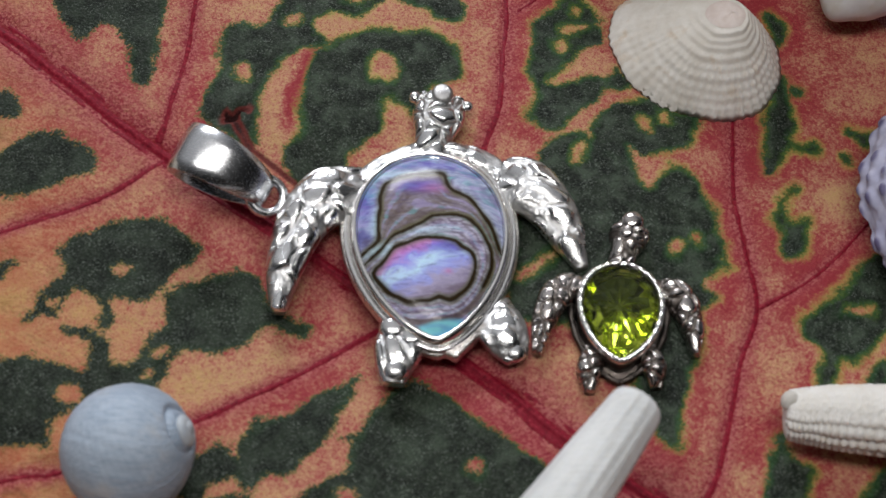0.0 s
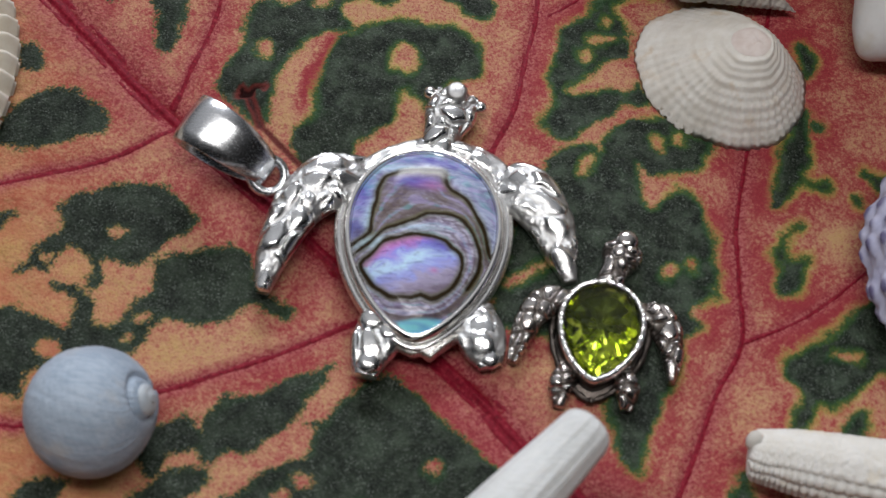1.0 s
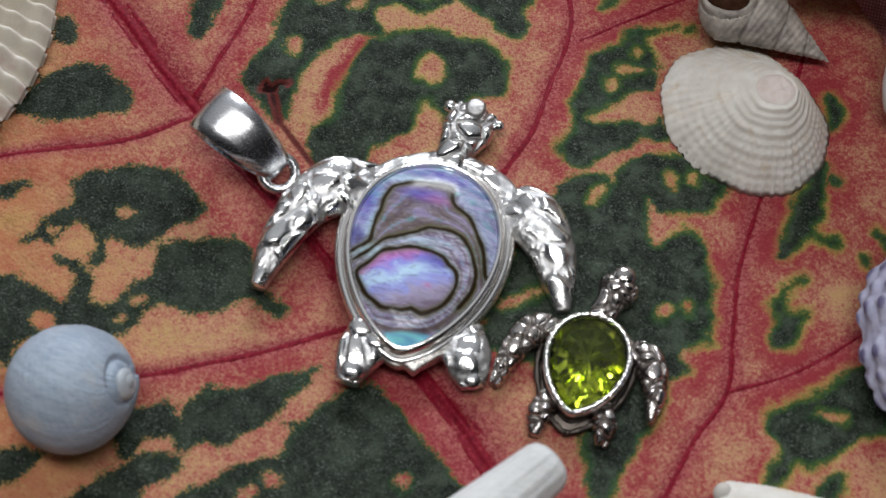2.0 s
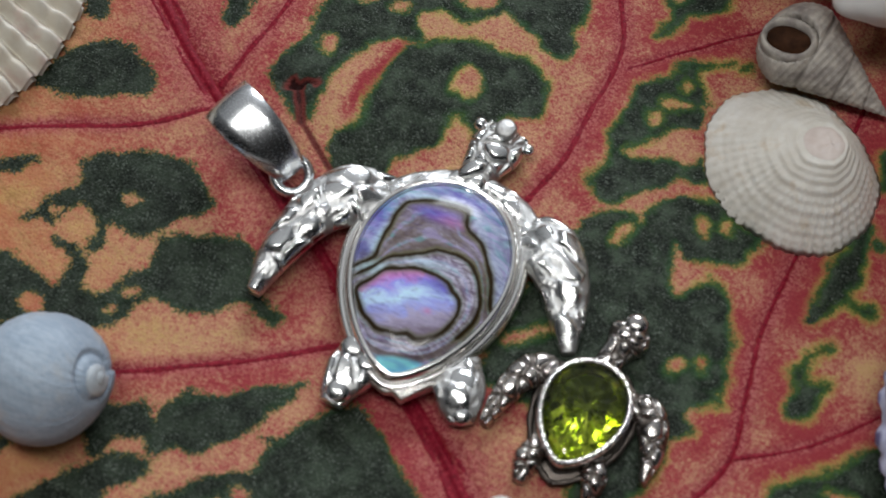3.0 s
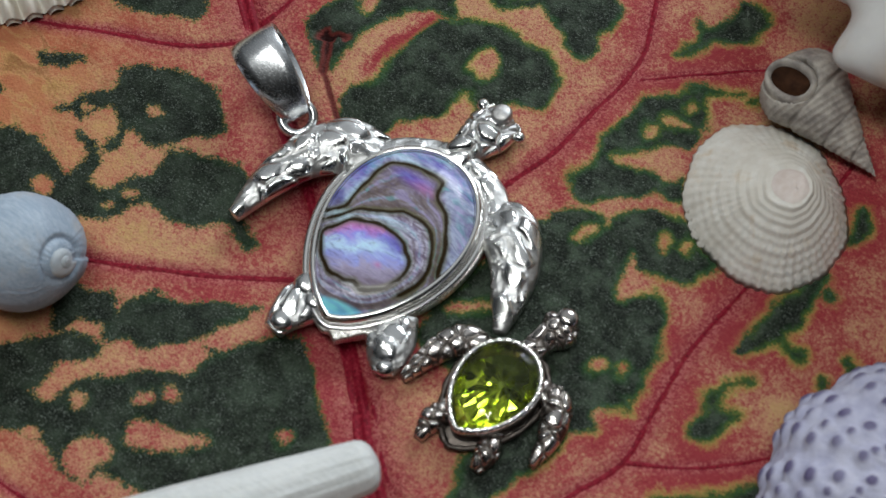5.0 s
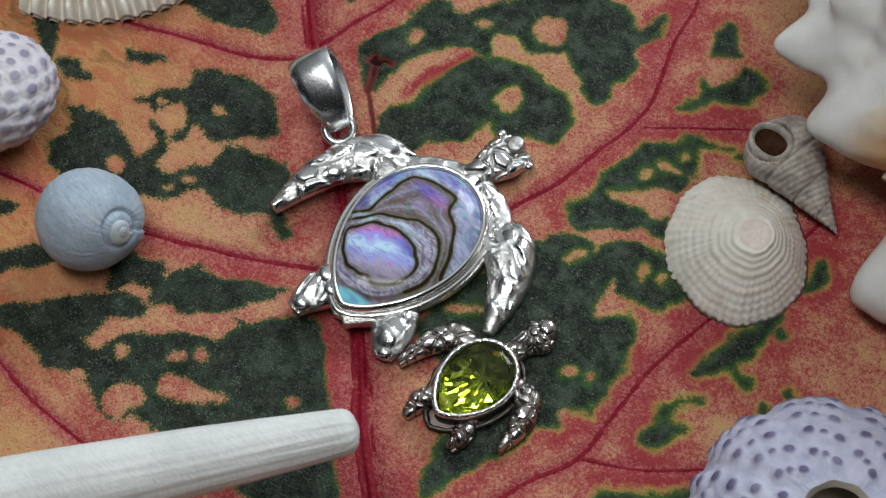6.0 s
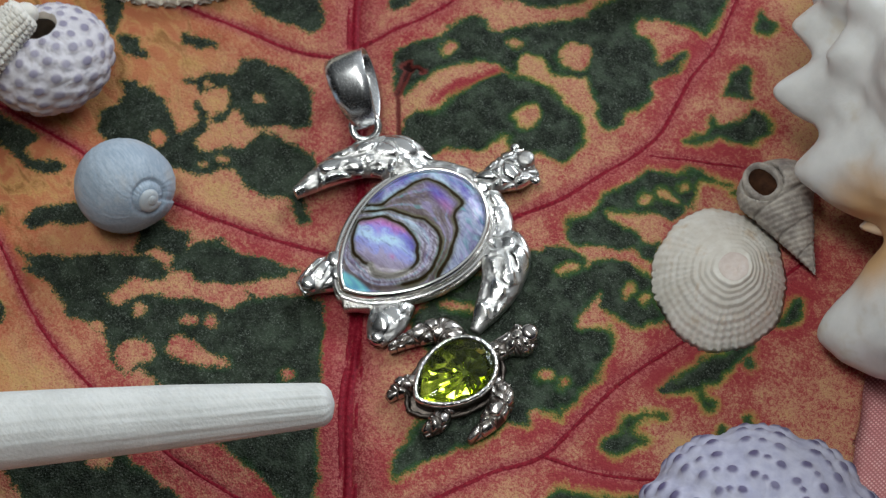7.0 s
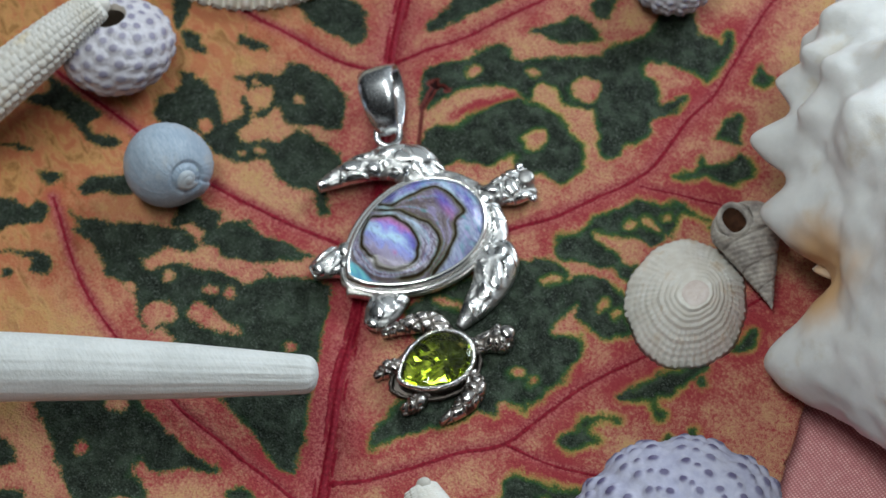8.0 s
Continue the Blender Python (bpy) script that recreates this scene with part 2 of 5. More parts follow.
def mirror_facet_material():
    # tinted mirror metal that stands in for light returned by the gem
    n = Nodes("green_mirror_metal", Metallic=1.0)
    haze = n.noise(9, 4)
    n.put(Base_Color=n.mix(n.span(haze, 0.35, 0.65), (0.40, 0.48, 0.04), (0.86, 0.94, 0.20)), Roughness=n.span(haze, 0.3, 0.7, 0.04, 0.12))
    return n.mat


def shell_material(name, a, b, scale, streak=(1, 1, 1), rough=0.55, bump=0.3, stain=None, spec=0.4):
    n = Nodes(name, Roughness=rough, Specular_IOR_Level=spec)
    wide = n.noise(scale, 5, 0.6)
    line = n.noise(scale * 3, 4, 0.6, n.stretched(*streak))
    col = n.mix(n.span(n.calc("ADD", n.calc("MULTIPLY", wide, 0.5), n.calc("MULTIPLY", line, 0.5)), 0.35, 0.65), a, b)
    if stain:
        col = n.mix(n.calc("MULTIPLY", n.span(n.noise(scale * 1.3, 4, 0.6), 0.55, 0.72), 0.7), col, stain)
    n.put(Base_Color=col, Subsurface_Weight=0.12, Subsurface_Radius=(0.003, 0.0025, 0.002), Subsurface_Scale=0.5)
    n.bump(n.calc("ADD", line, n.calc("MULTIPLY", n.noise(40, 3), 0.5)), bump, 0.012)
    return n


def knob_material(name, base, base2, knob):
    n = shell_material(name, base, base2, 3.0, rough=0.6, bump=0.4)
    col = n.b.inputs["Base Color"].links[0].from_socket
    k = n.calc("ADD", n.attr("knob"), n.calc("MULTIPLY", n.calc("SUBTRACT", n.noise(6, 3), 0.5), 0.5))
    n.put(Base_Color=n.mix(n.span(k, 0.12, 0.85), col, n.mix(n.span(n.noise(2.5, 2), 0.35, 0.65), knob, tuple(0.7 * a + 0.3 * b for a, b in zip(knob, base)))))
    return n.mat


def cloth_material():
    n = Nodes("pink_satin", Roughness=0.3, Sheen_Weight=0.4)
    w = n.add("ShaderNodeTexWave")
    w.inputs["Scale"].default_value = 10.0
    n.join(n.co, w.inputs[0])
    w2 = n.add("ShaderNodeTexWave")
    w2.bands_direction = "Y"
    w2.inputs["Scale"].default_value = 8.0
    n.join(n.co, w2.inputs[0])
    weave = n.calc("MULTIPLY", w.outputs["Fac"], w2.outputs["Fac"])
    n.put(Base_Color=n.mix(n.span(weave, 0.1, 0.6), (0.50, 0.17, 0.18), n.mix(n.span(n.noise(9, 3), 0.4, 0.65), (0.74, 0.36, 0.37), (0.92, 0.58, 0.57))))
    n.bump(n.calc("ADD", weave, n.noise(20, 3)), 0.6, 0.01)
    return n.mat


LEAF = leaf_material()
VEIN = vein_material()
CAST = silver_material("cast_silver", (0.76, 0.77, 0.77), 0.24, 0.45)
OXID = silver_material("oxidised_silver", (0.55, 0.52, 0.50), 0.24, 0.97)
POLISH = polished_material("polished_silver", (0.93, 0.92, 0.90))
BRUSHED = polished_material("worn_silver", (0.74, 0.76, 0.78), 0.19)
GRAIN = grainy_silver_material()
ABALONE = abalone_material()
PERIDOT = gem_material()
MIRROR_FACETS = mirror_facet_material()
# dark olive metal that puts the gem's unlit part into colour
DARK_BACKING = silver_material("dark_olive_metal", (0.11, 0.135, 0.035), 0.3, 0.0)
CLOTH = cloth_material()
PERI = shell_material("periwinkle_shell", (0.28, 0.355, 0.45), (0.42, 0.495, 0.585), 2.0, (1, 6, 6), 0.5, 0.45, (0.46, 0.47, 0.48)).mat
PERI_TIP = shell_material("periwinkle_tip", (0.40, 0.45, 0.50), (0.54, 0.58, 0.61), 4.0, rough=0.5, bump=0.3).mat
LIMPET = shell_material("limpet_shell", (0.68, 0.645, 0.58), (0.81, 0.79, 0.74), 2.5, (1, 1, 1), 0.5, 0.35, (0.62, 0.50, 0.36)).mat
LIMPET_TIP = shell_material("limpet_tip", (0.64, 0.54, 0.49), (0.74, 0.66, 0.62), 4.0, rough=0.4, bump=0.15).mat
HORN = shell_material("horn_shell", (0.24, 0.215, 0.20), (0.52, 0.48, 0.43), 3.4, (1, 1, 1), 0.6, 0.6, (0.17, 0.14, 0.14))
# broken darker lines along the coil's seams
dark_seam = HORN.span(HORN.calc("ADD", HORN.attr("seam"), HORN.calc("MULTIPLY", HORN.calc("SUBTRACT", HORN.noise(9, 4), 0.5), 1.3)), 0.35, 1.1, 0.0, 0.75)
HORN.put(Base_Color=HORN.mix(dark_seam, HORN.b.inputs["Base Color"].links[0].from_socket, (0.12, 0.10, 0.09)))
HORN = HORN.mat
HORN_IN = shell_material("horn_inside", (0.022, 0.010, 0.006), (0.07, 0.030, 0.015), 3.0, rough=0.8, spec=0.1).mat
COCKLE = shell_material("cockle_shell", (0.62, 0.57, 0.48), (0.72, 0.69, 0.62), 2.0, (1, 1, 1), 0.6, 0.4, (0.60, 0.46, 0.42)).mat
STAR_END = shell_material("starfish_end", (0.46, 0.44, 0.40), (0.58, 0.56, 0.52), 4.0, rough=0.7, bump=0.4).mat
STAR = shell_material("starfish_skin", (0.64, 0.62, 0.57), (0.72, 0.71, 0.68), 2.0, (1, 1, 1), 0.7, 0.5, (0.70, 0.60, 0.42)).mat
CORAL = shell_material("white_coral", (0.58, 0.60, 0.60), (0.69, 0.71, 0.71), 2.0, (1, 6, 6), 0.75, 0.6).mat
URCHIN = knob_material("urchin_test", (0.50, 0.485, 0.54), (0.62, 0.61, 0.66), (0.24, 0.225, 0.32))
URCHIN_BLUE = knob_material("lavender_urchin_test", (0.38, 0.385, 0.53), (0.50, 0.505, 0.63), (0.10, 0.085, 0.18))
URCHIN_IN = shell_material("urchin_inside", (0.56, 0.50, 0.44), (0.66, 0.60, 0.54), 3.0, rough=0.7, spec=0.2).mat
CONCH = shell_material("conch_shell", (0.70, 0.705, 0.70), (0.80, 0.805, 0.80), 1.2, (1, 1, 1), 0.40, 0.45, (0.62, 0.57, 0.48))
lip_mix = CONCH.calc("ADD", CONCH.attr("lip"), CONCH.calc("MULTIPLY", CONCH.calc("SUBTRACT", CONCH.noise(1.5, 4), 0.5), 0.5))
CONCH.put(Base_Color=CONCH.mix(CONCH.span(lip_mix, 0.2, 0.8), CONCH.b.inputs["Base Color"].links[0].from_socket, (0.68, 0.43, 0.22)))
CONCH = CONCH.mat

# ================= mesh helpers (centimetres) =================


def mesh_of(name, verts, faces, origin=(0, 0, 0), smooth=True, attrs=None):
    me = bpy.data.meshes.new(name)
    v = (np.asarray(verts, float) - np.asarray(origin, float)) * CM
    me.from_pydata(v.tolist(), [], faces)
    if smooth:
        me.polygons.foreach_set("use_smooth", [True] * len(me.polygons))
    for key, values in (attrs or {}).items():
        me.attributes.new(key, "FLOAT", "POINT").data.foreach_set("value", np.asarray(values, np.float32))
    me.update()
    return me


def thing(name, at, label, category, group="", kind=""):
    """An Empty at the base of a thing; at is in centimetres."""
    o = tagged(new(name), label, category, group, kind)
    o.location = Vector(at) * CM
    o.empty_display_size = 0.005
    return o


def part(name, geo, material, parent, label="", smooth=True, root=None):
    """geo: (verts, faces) or (verts, faces, attrs), in the world's centimetres; root: the thing at whose base the part's origin lies."""
    base = root or parent
    origin = np.array(base.location) / CM
    o = new(name, mesh_of(name, geo[0], geo[1], origin, smooth, geo[2] if len(geo) > 2 else None))
    o.data.materials.append(material)
    o.parent = parent
    if label:
        tagged(o, label)
    return o


def single(name, geo, material, at, label, category, group="", kind="", smooth=True):
    """A thing that is one mesh."""
    o = tagged(new(name, mesh_of(name, geo[0], geo[1], at, smooth, geo[2] if len(geo) > 2 else None)), label, category, group, kind)
    o.data.materials.append(material)
    o.location = Vector(at) * CM
    return o


def grid_faces(rows, cols, wrap_u=False, wrap_v=False, flip=False):
    f = []
    for i in range(rows if wrap_v else rows - 1):
        for j in range(cols if wrap_u else cols - 1):
            a, b = i * cols + j, i * cols + (j + 1) % cols
            c, d = ((i + 1) % rows) * cols + (j + 1) % cols, ((i + 1) % rows) * cols + j
            f.append((a, d, c, b) if flip else (a, b, c, d))
    return f


def loft(rings, cap=True, flip=False):
    """Closed rings of equal length, skinned; the ends capped."""
    rows, cols = len(rings), len(rings[0])
    v = [tuple(p) for r in rings for p in r]
    f = grid_faces(rows, cols, True, False, flip)
    if cap:
        a, b = tuple(range(cols)), tuple(range((rows - 1) * cols, rows * cols))
        f += [a if flip else a[::-1], b[::-1] if flip else b]
    return v, f


def smooth_path(pts, n):
    """Catmull-Rom through control points of any dimension."""
    p = np.asarray(pts, float)
    p = np.vstack([2 * p[0] - p[1], p, 2 * p[-1] - p[-2]])
    out = []
    for s in np.linspace(0, len(p) - 3 - 1e-9, n):
        i, t = int(s), s - int(s)
        a, b, c, d = p[i : i + 4]
        out.append(0.5 * (2 * b + (c - a) * t + (2 * a - 5 * b + 4 * c - d) * t**2 + (3 * b - a - 3 * c + d) * t**3))
    return np.array(out)


def tube(path, radii, n=16, squash=1.0, cap=True, bumps=None):
    """A round tube along a path; bumps(u, angle) is added to the radius."""
    path = np.asarray(path, float)
    tang = np.gradient(path, axis=0)
    tang /= np.linalg.norm(tang, axis=1)[:, None]
    up = np.array([0, 0, 1.0]) if abs(tang[0][2]) < 0.9 else np.array([1.0, 0, 0])
    rings = []
    for i, (p, t) in enumerate(zip(path, tang)):
        side = np.cross(t, up)
        side /= np.linalg.norm(side)
        top = np.cross(side, t)
        u = i / (len(path) - 1)
        ring = []
        for k in range(n):
            a = 2 * math.pi * k / n
            r = radii[i] + (bumps(u, a) if bumps else 0)
            ring.append(p + side * math.cos(a) * r + top * math.sin(a) * r * squash)
        rings.append(ring)
    return loft(rings, cap)


def ball(c, r, n=16, sq=1.0):
    rings = []
    for i in range(1, n):
        a = math.pi * i / n
        rings.append([(c[0] + r * math.sin(a) * math.cos(b), c[1] + r * math.sin(a) * math.sin(b), c[2] + r * sq * math.cos(a)) for b in np.linspace(0, 2 * math.pi, 2 * n, endpoint=False)])
    return loft(rings, True, True)


def torus(c, axis, r, minor, n=48, k=14):
    q = Vector(axis).to_track_quat("Z", "Y")
    v = []
    for i in range(n):
        a = 2 * math.pi * i / n
        for j in range(k):
            b = 2 * math.pi * j / k
            p = Vector(((r + minor * math.cos(b)) * math.cos(a), (r + minor * math.cos(b)) * math.sin(a), minor * math.sin(b)))
            v.append(tuple(Vector(c) + q @ p))
    return v, grid_faces(n, k, True, True)


def value_noise(x, y, seed=0):
    """Smooth lattice noise from -1 to 1 for arrays."""
    rng = np.random.RandomState(seed)
    table = rng.uniform(-1, 1, (64, 64))
    xi, yi = np.floor(x).astype(int), np.floor(y).astype(int)
    fx, fy = x - xi, y - yi
    fx, fy = fx * fx * (3 - 2 * fx), fy * fy * (3 - 2 * fy)
    g = lambda a, b: table[a % 64, b % 64]
    return (g(xi, yi) * (1 - fx) + g(xi + 1, yi) * fx) * (1 - fy) + (g(xi, yi + 1) * (1 - fx) + g(xi + 1, yi + 1) * fx) * fy


# ================= the leaf =================
def leaf_height(x, y):
    """The blade's gentle waves, in centimetres."""
    x, y = np.asarray(x, float), np.asarray(y, float)
    z = 0.05 * np.sin(x * 0.9 + 0.6) * np.cos(y * 0.8 + 0.3)
    z = z - 0.10 * np.exp(-((x + 0.5) ** 2 + (y + 1.4) ** 2) / 1.2)
    # it sinks a little under the pendant
    z = z - 0.13 * np.exp(-((x + 0.2) ** 2 + (y + 0.2) ** 2) / 1.5)
    return z + 0.09 * np.exp(-((x + 2.1) ** 2 + (y - 1.1) ** 2) / 0.35)


STEP = 0.028
gx, gy = np.arange(-9.0, 7.0, STEP), np.arange(-8.0, 7.6, STEP)
GX, GY = np.meshgrid(gx, gy)
WX = GX + 0.02 * value_noise(GX * 2.1, GY * 2.1, 1) + 0.028 * value_noise(GX * 5.3, GY * 5.3, 2) + 0.022 * value_noise(GX * 12, GY * 12, 5)
WY = GY + 0.02 * value_noise(GX * 2.1, GY * 2.1, 3) + 0.028 * value_noise(GX * 5.3, GY * 5.3, 4) + 0.022 * value_noise(GX * 12, GY * 12, 6)
green = np.full(GX.shape, -0.6)


def from_line(px, py, x0, y0, x1, y1):
    dx, dy = x1 - x0, y1 - y0
    t = np.clip(((px - x0) * dx + (py - y0) * dy) / (dx * dx + dy * dy + 1e-9), 0, 1)
    return np.hypot(px - x0 - t * dx, py - y0 - t * dy), t


def outline(pts, into):
    """How far inside a rounded closed outline each place of the blade lies; into holds the part that it can reach."""
    p = np.array(pts)
    q, r, s = np.roll(p, 1, 0), np.roll(p, -1, 0), np.roll(p, -2, 0)
    mid = (9 * (p + r) - q - s) / 16
    p = np.stack([p, mid], 1).reshape(-1, 2)
    x, y = WX[into], WY[into]
    far, inside = np.full(x.shape, 9.0), np.zeros(x.shape, bool)
    for (x0, y0), (x1, y1) in zip(p, np.roll(p, -1, 0)):
        far = np.minimum(far, from_line(x, y, x0, y0, x1, y1)[0])
        inside ^= ((y0 > y) != (y1 > y)) & (x < (x1 - x0) * (y - y0) / (y1 - y0 + 1e-12) + x0)
    return np.where(inside, far, -far)


def reach(pts):
    p = np.array(pts)
    (x0, y0), (x1, y1) = p.min(0) - 0.75, p.max(0) + 0.75
    return np.ix_((gy > y0) & (gy < y1), (gx > x0) & (gx < x1))


def blotch(*pts):
    """A dark green blotch that runs into its neighbours."""
    into = reach(pts)
    d, g, k = outline(pts, into), green[into], 0.03
    h = np.clip(0.5 + 0.5 * (d - g) / k, 0, 1)
    green[into] = g * (1 - h) + d * h + k * h * (1 - h)


def island(*pts):
    """A red island in a blotch."""
    into = reach(pts)
    green[into] = np.minimum(green[into], -outline(pts, into))


blotch((-5.17, -3.18), (-4.90, -2.96), (-4.63, -2.96), (-4.41, -2.84), (-4.25, -2.79), (-4.14, -2.88), (-4.12, -3.01), (-3.92, -3.02), (-3.75, -2.85), (-3.58, -2.77), (-3.57, -2.93), (-3.77, -3.12), (-4.04, -3.21), (-4.38, -3.23), (-4.57, -3.36), (-4.81, -3.55), (-4.95, -3.65), (-4.98, -3.48), (-4.89, -3.26), (-5.06, -3.27))
blotch((-4.51, -4.17), (-4.35, -3.99), (-4.16, -3.82), (-4.13, -3.87), (-4.33, -4.08), (-4.45, -4.19))
blotch((-3.81, -3.95), (-3.72, -3.80), (-3.55, -3.67), (-3.49, -3.74), (-3.52, -3.89), (-3.65, -3.95))
blotch((-3.27, -3.55), (-3.33, -3.40), (-3.25, -3.23), (-3.11, -3.01), (-2.91, -2.90), (-2.74, -2.94), (-2.77, -3.08), (-2.91, -3.22), (-3.04, -3.32), (-3.09, -3.51), (-3.17, -3.55))
blotch((-3.81, -4.61), (-3.68, -4.50), (-3.49, -4.34), (-3.35, -4.28), (-3.39, -4.14), (-3.29, -4.02), (-3.13, -4.05), (-3.05, -4.16), (-3.11, -4.34), (-3.16, -4.48), (-3.18, -4.63), (-3.28, -4.83))
blotch((-2.99, -4.87), (-2.78, -4.56), (-2.61, -4.35), (-2.41, -4.30), (-2.30, -4.38), (-2.32, -4.51), (-2.48, -4.61), (-2.59, -4.52), (-2.81, -4.70), (-2.93, -4.89))
blotch((-2.68, -4.92), (-2.56, -4.77), (-2.49, -4.84), (-2.55, -4.97))
blotch((-2.77, -3.80), (-2.79, -3.68), (-2.64, -3.51), (-2.46, -3.30), (-2.29, -3.02), (-2.14, -2.86), (-2.07, -2.73), (-1.92, -2.64), (-1.75, -2.60), (-1.73, -2.81), (-1.90, -2.97), (-2.03, -3.15), (-1.97, -3.29), (-1.79, -3.30), (-1.64, -3.25), (-1.62, -3.11), (-1.60, -2.93), (-1.42, -2.78), (-1.29, -2.62), (-1.03, -2.48), (-0.89, -2.36), (-0.86, -2.11), (-0.73, -1.87), (-0.57, -1.56), (-0.36, -1.40), (-0.09, -1.58), (0.24, -1.83), (0.56, -2.06), (0.92, -2.34), (1.15, -2.53), (1.50, -2.79), (1.70, -2.97), (1.63, -3.05), (1.38, -3.11), (1.09, -3.16), (0.85, -3.15), (0.61, -3.18), (0.33, -3.28))
blotch((0.33, -3.28), (-0.25, -3.37), (-0.65, -3.37), (-0.86, -3.50), (-0.88, -3.68), (-1.15, -3.68), (-1.47, -3.61), (-1.70, -3.68), (-1.85, -3.78), (-2.02, -3.75), (-2.20, -3.74), (-2.39, -3.74), (-2.49, -3.81), (-2.72, -3.87), (-2.56, -3.54), (-2.09, -3.28), (-1.77, -3.35), (-1.57, -3.24), (-1.55, -2.98), (-1.19, -2.60), (-0.85, -2.38), (-0.68, -1.91), (-0.33, -1.50), (0.86, -2.30), (1.65, -2.95))
blotch((-2.33, -2.53), (-2.32, -2.33), (-2.11, -2.23), (-1.89, -2.10), (-1.83, -2.25), (-1.90, -2.41), (-2.05, -2.58), (-2.22, -2.66))
blotch((-1.78, -2.44), (-1.75, -2.12), (-1.63, -1.91), (-1.38, -1.80), (-1.11, -1.59), (-0.82, -1.43), (-0.92, -1.69), (-1.04, -1.94), (-1.16, -2.11), (-1.39, -2.30), (-1.58, -2.51), (-1.69, -2.54))
blotch((-0.83, -5.25), (-0.71, -4.85), (-0.56, -4.46), (-0.33, -4.22), (-0.16, -4.15), (0.08, -4.11), (0.33, -4.04), (0.67, -3.98), (0.94, -3.81), (1.20, -3.67), (1.15, -3.83), (0.93, -4.03), (0.85, -4.29), (0.71, -4.45), (0.56, -4.49), (0.68, -4.64), (0.83, -4.56), (1.11, -4.62), (0.86, -4.89), (0.89, -5.12), (0.65, -5.38), (0.40, -5.38), (0.15, -5.38), (-0.08, -5.35), (-0.30, -5.29), (-0.55, -5.29))
blotch((-0.69, -5.87), (-0.54, -5.77), (-0.36, -5.74), (-0.17, -5.78), (-0.20, -5.93), (-0.29, -6.04))
blotch((0.01, -6.20), (0.16, -5.90), (0.30, -5.85), (0.37, -5.99), (0.19, -6.28))
blotch((1.47, -3.76), (1.53, -3.57), (1.74, -3.52), (1.73, -3.74), (1.58, -3.85))
blotch((-3.53, -0.38), (-3.49, -0.26), (-3.28, -0.12), (-3.06, -0.02), (-2.82, 0.06), (-2.66, 0.05), (-2.52, -0.00), (-2.44, -0.09), (-2.30, -0.17), (-2.25, -0.27), (-2.31, -0.41), (-2.44, -0.47), (-2.48, -0.58), (-2.55, -0.71), (-2.68, -0.82), (-2.82, -0.82), (-2.90, -0.77), (-3.00, -0.84), (-2.97, -0.98), (-3.02, -1.09), (-3.14, -1.09), (-3.09, -0.93), (-3.16, -0.79), (-3.29, -0.71), (-3.38, -0.79), (-3.44, -0.88), (-3.50, -1.04), (-3.58, -1.01), (-3.74, -1.08), (-3.68, -0.91), (-3.61, -0.74), (-3.48, -0.64), (-3.46, -0.53), (-3.48, -0.45))
blotch((-3.95, -1.49), (-3.73, -1.39), (-3.57, -1.47), (-3.40, -1.49), (-3.28, -1.51), (-3.15, -1.42), (-3.17, -1.23), (-3.37, -1.17), (-3.43, -1.09), (-3.11, -1.12), (-3.01, -1.19), (-2.96, -1.36), (-2.84, -1.41), (-2.70, -1.32), (-2.65, -1.15), (-2.51, -1.03), (-2.50, -0.72), (-2.26, -0.56), (-2.02, -0.46), (-1.82, -0.45), (-1.69, -0.55), (-1.60, -0.77), (-1.40, -0.87), (-1.22, -0.93), (-1.29, -1.03), (-1.49, -1.04), (-1.63, -1.03), (-1.73, -1.06), (-1.82, -1.18), (-1.96, -1.27), (-2.12, -1.31), (-2.30, -1.27), (-2.41, -1.38), (-2.42, -1.49), (-2.55, -1.66), (-2.68, -1.75), (-2.87, -1.76), (-3.32, -1.97), (-3.33, -2.20), (-3.56, -2.24), (-3.84, -2.25))
blotch((-3.99, -0.58), (-3.88, -0.50), (-3.86, -0.54), (-3.98, -0.64))
blotch((-2.22, -2.33), (-1.98, -2.20), (-1.86, -2.16), (-1.77, -2.23), (-1.68, -2.26), (-1.71, -2.11), (-1.66, -2.02), (-1.48, -1.88), (-1.20, -1.72), (-1.02, -1.58), (-0.83, -1.44), (-0.77, -1.46), (-0.85, -1.60), (-0.97, -1.75), (-0.95, -1.88), (-0.99, -1.99), (-1.12, -2.12), (-1.20, -2.25), (-1.33, -2.38), (-1.45, -2.45), (-1.58, -2.41), (-1.69, -2.41), (-1.83, -2.44), (-1.98, -2.55), (-2.01, -2.66), (-2.06, -2.75), (-2.19, -2.71), (-2.18, -2.47))
blotch((-2.44, -3.23), (-2.23, -2.97), (-2.05, -2.85), (-1.94, -2.68), (-1.76, -2.56), (-1.66, -2.59), (-1.63, -2.71), (-1.73, -2.84), (-1.85, -2.99), (-1.81, -3.10), (-1.79, -3.25), (-1.91, -3.47), (-2.30, -3.67), (-2.51, -3.36))
blotch((-0.94, -2.03), (-0.80, -2.00), (-0.66, -1.91), (-0.53, -1.78), (-0.48, -1.61), (-0.39, -1.48), (-0.27, -1.40), (-0.12, -1.52), (0.15, -1.77), (0.39, -1.96), (0.45, -2.05), (0.38, -2.12), (0.53, -2.12), (0.70, -2.19), (0.77, -2.27), (0.63, -2.48), (0.49, -2.73), (-0.44, -2.96), (-1.27, -2.95), (-1.26, -2.65), (-1.16, -2.49), (-1.02, -2.42), (-0.86, -2.36), (-0.74, -2.26), (-0.79, -2.10), (-0.87, -2.08))
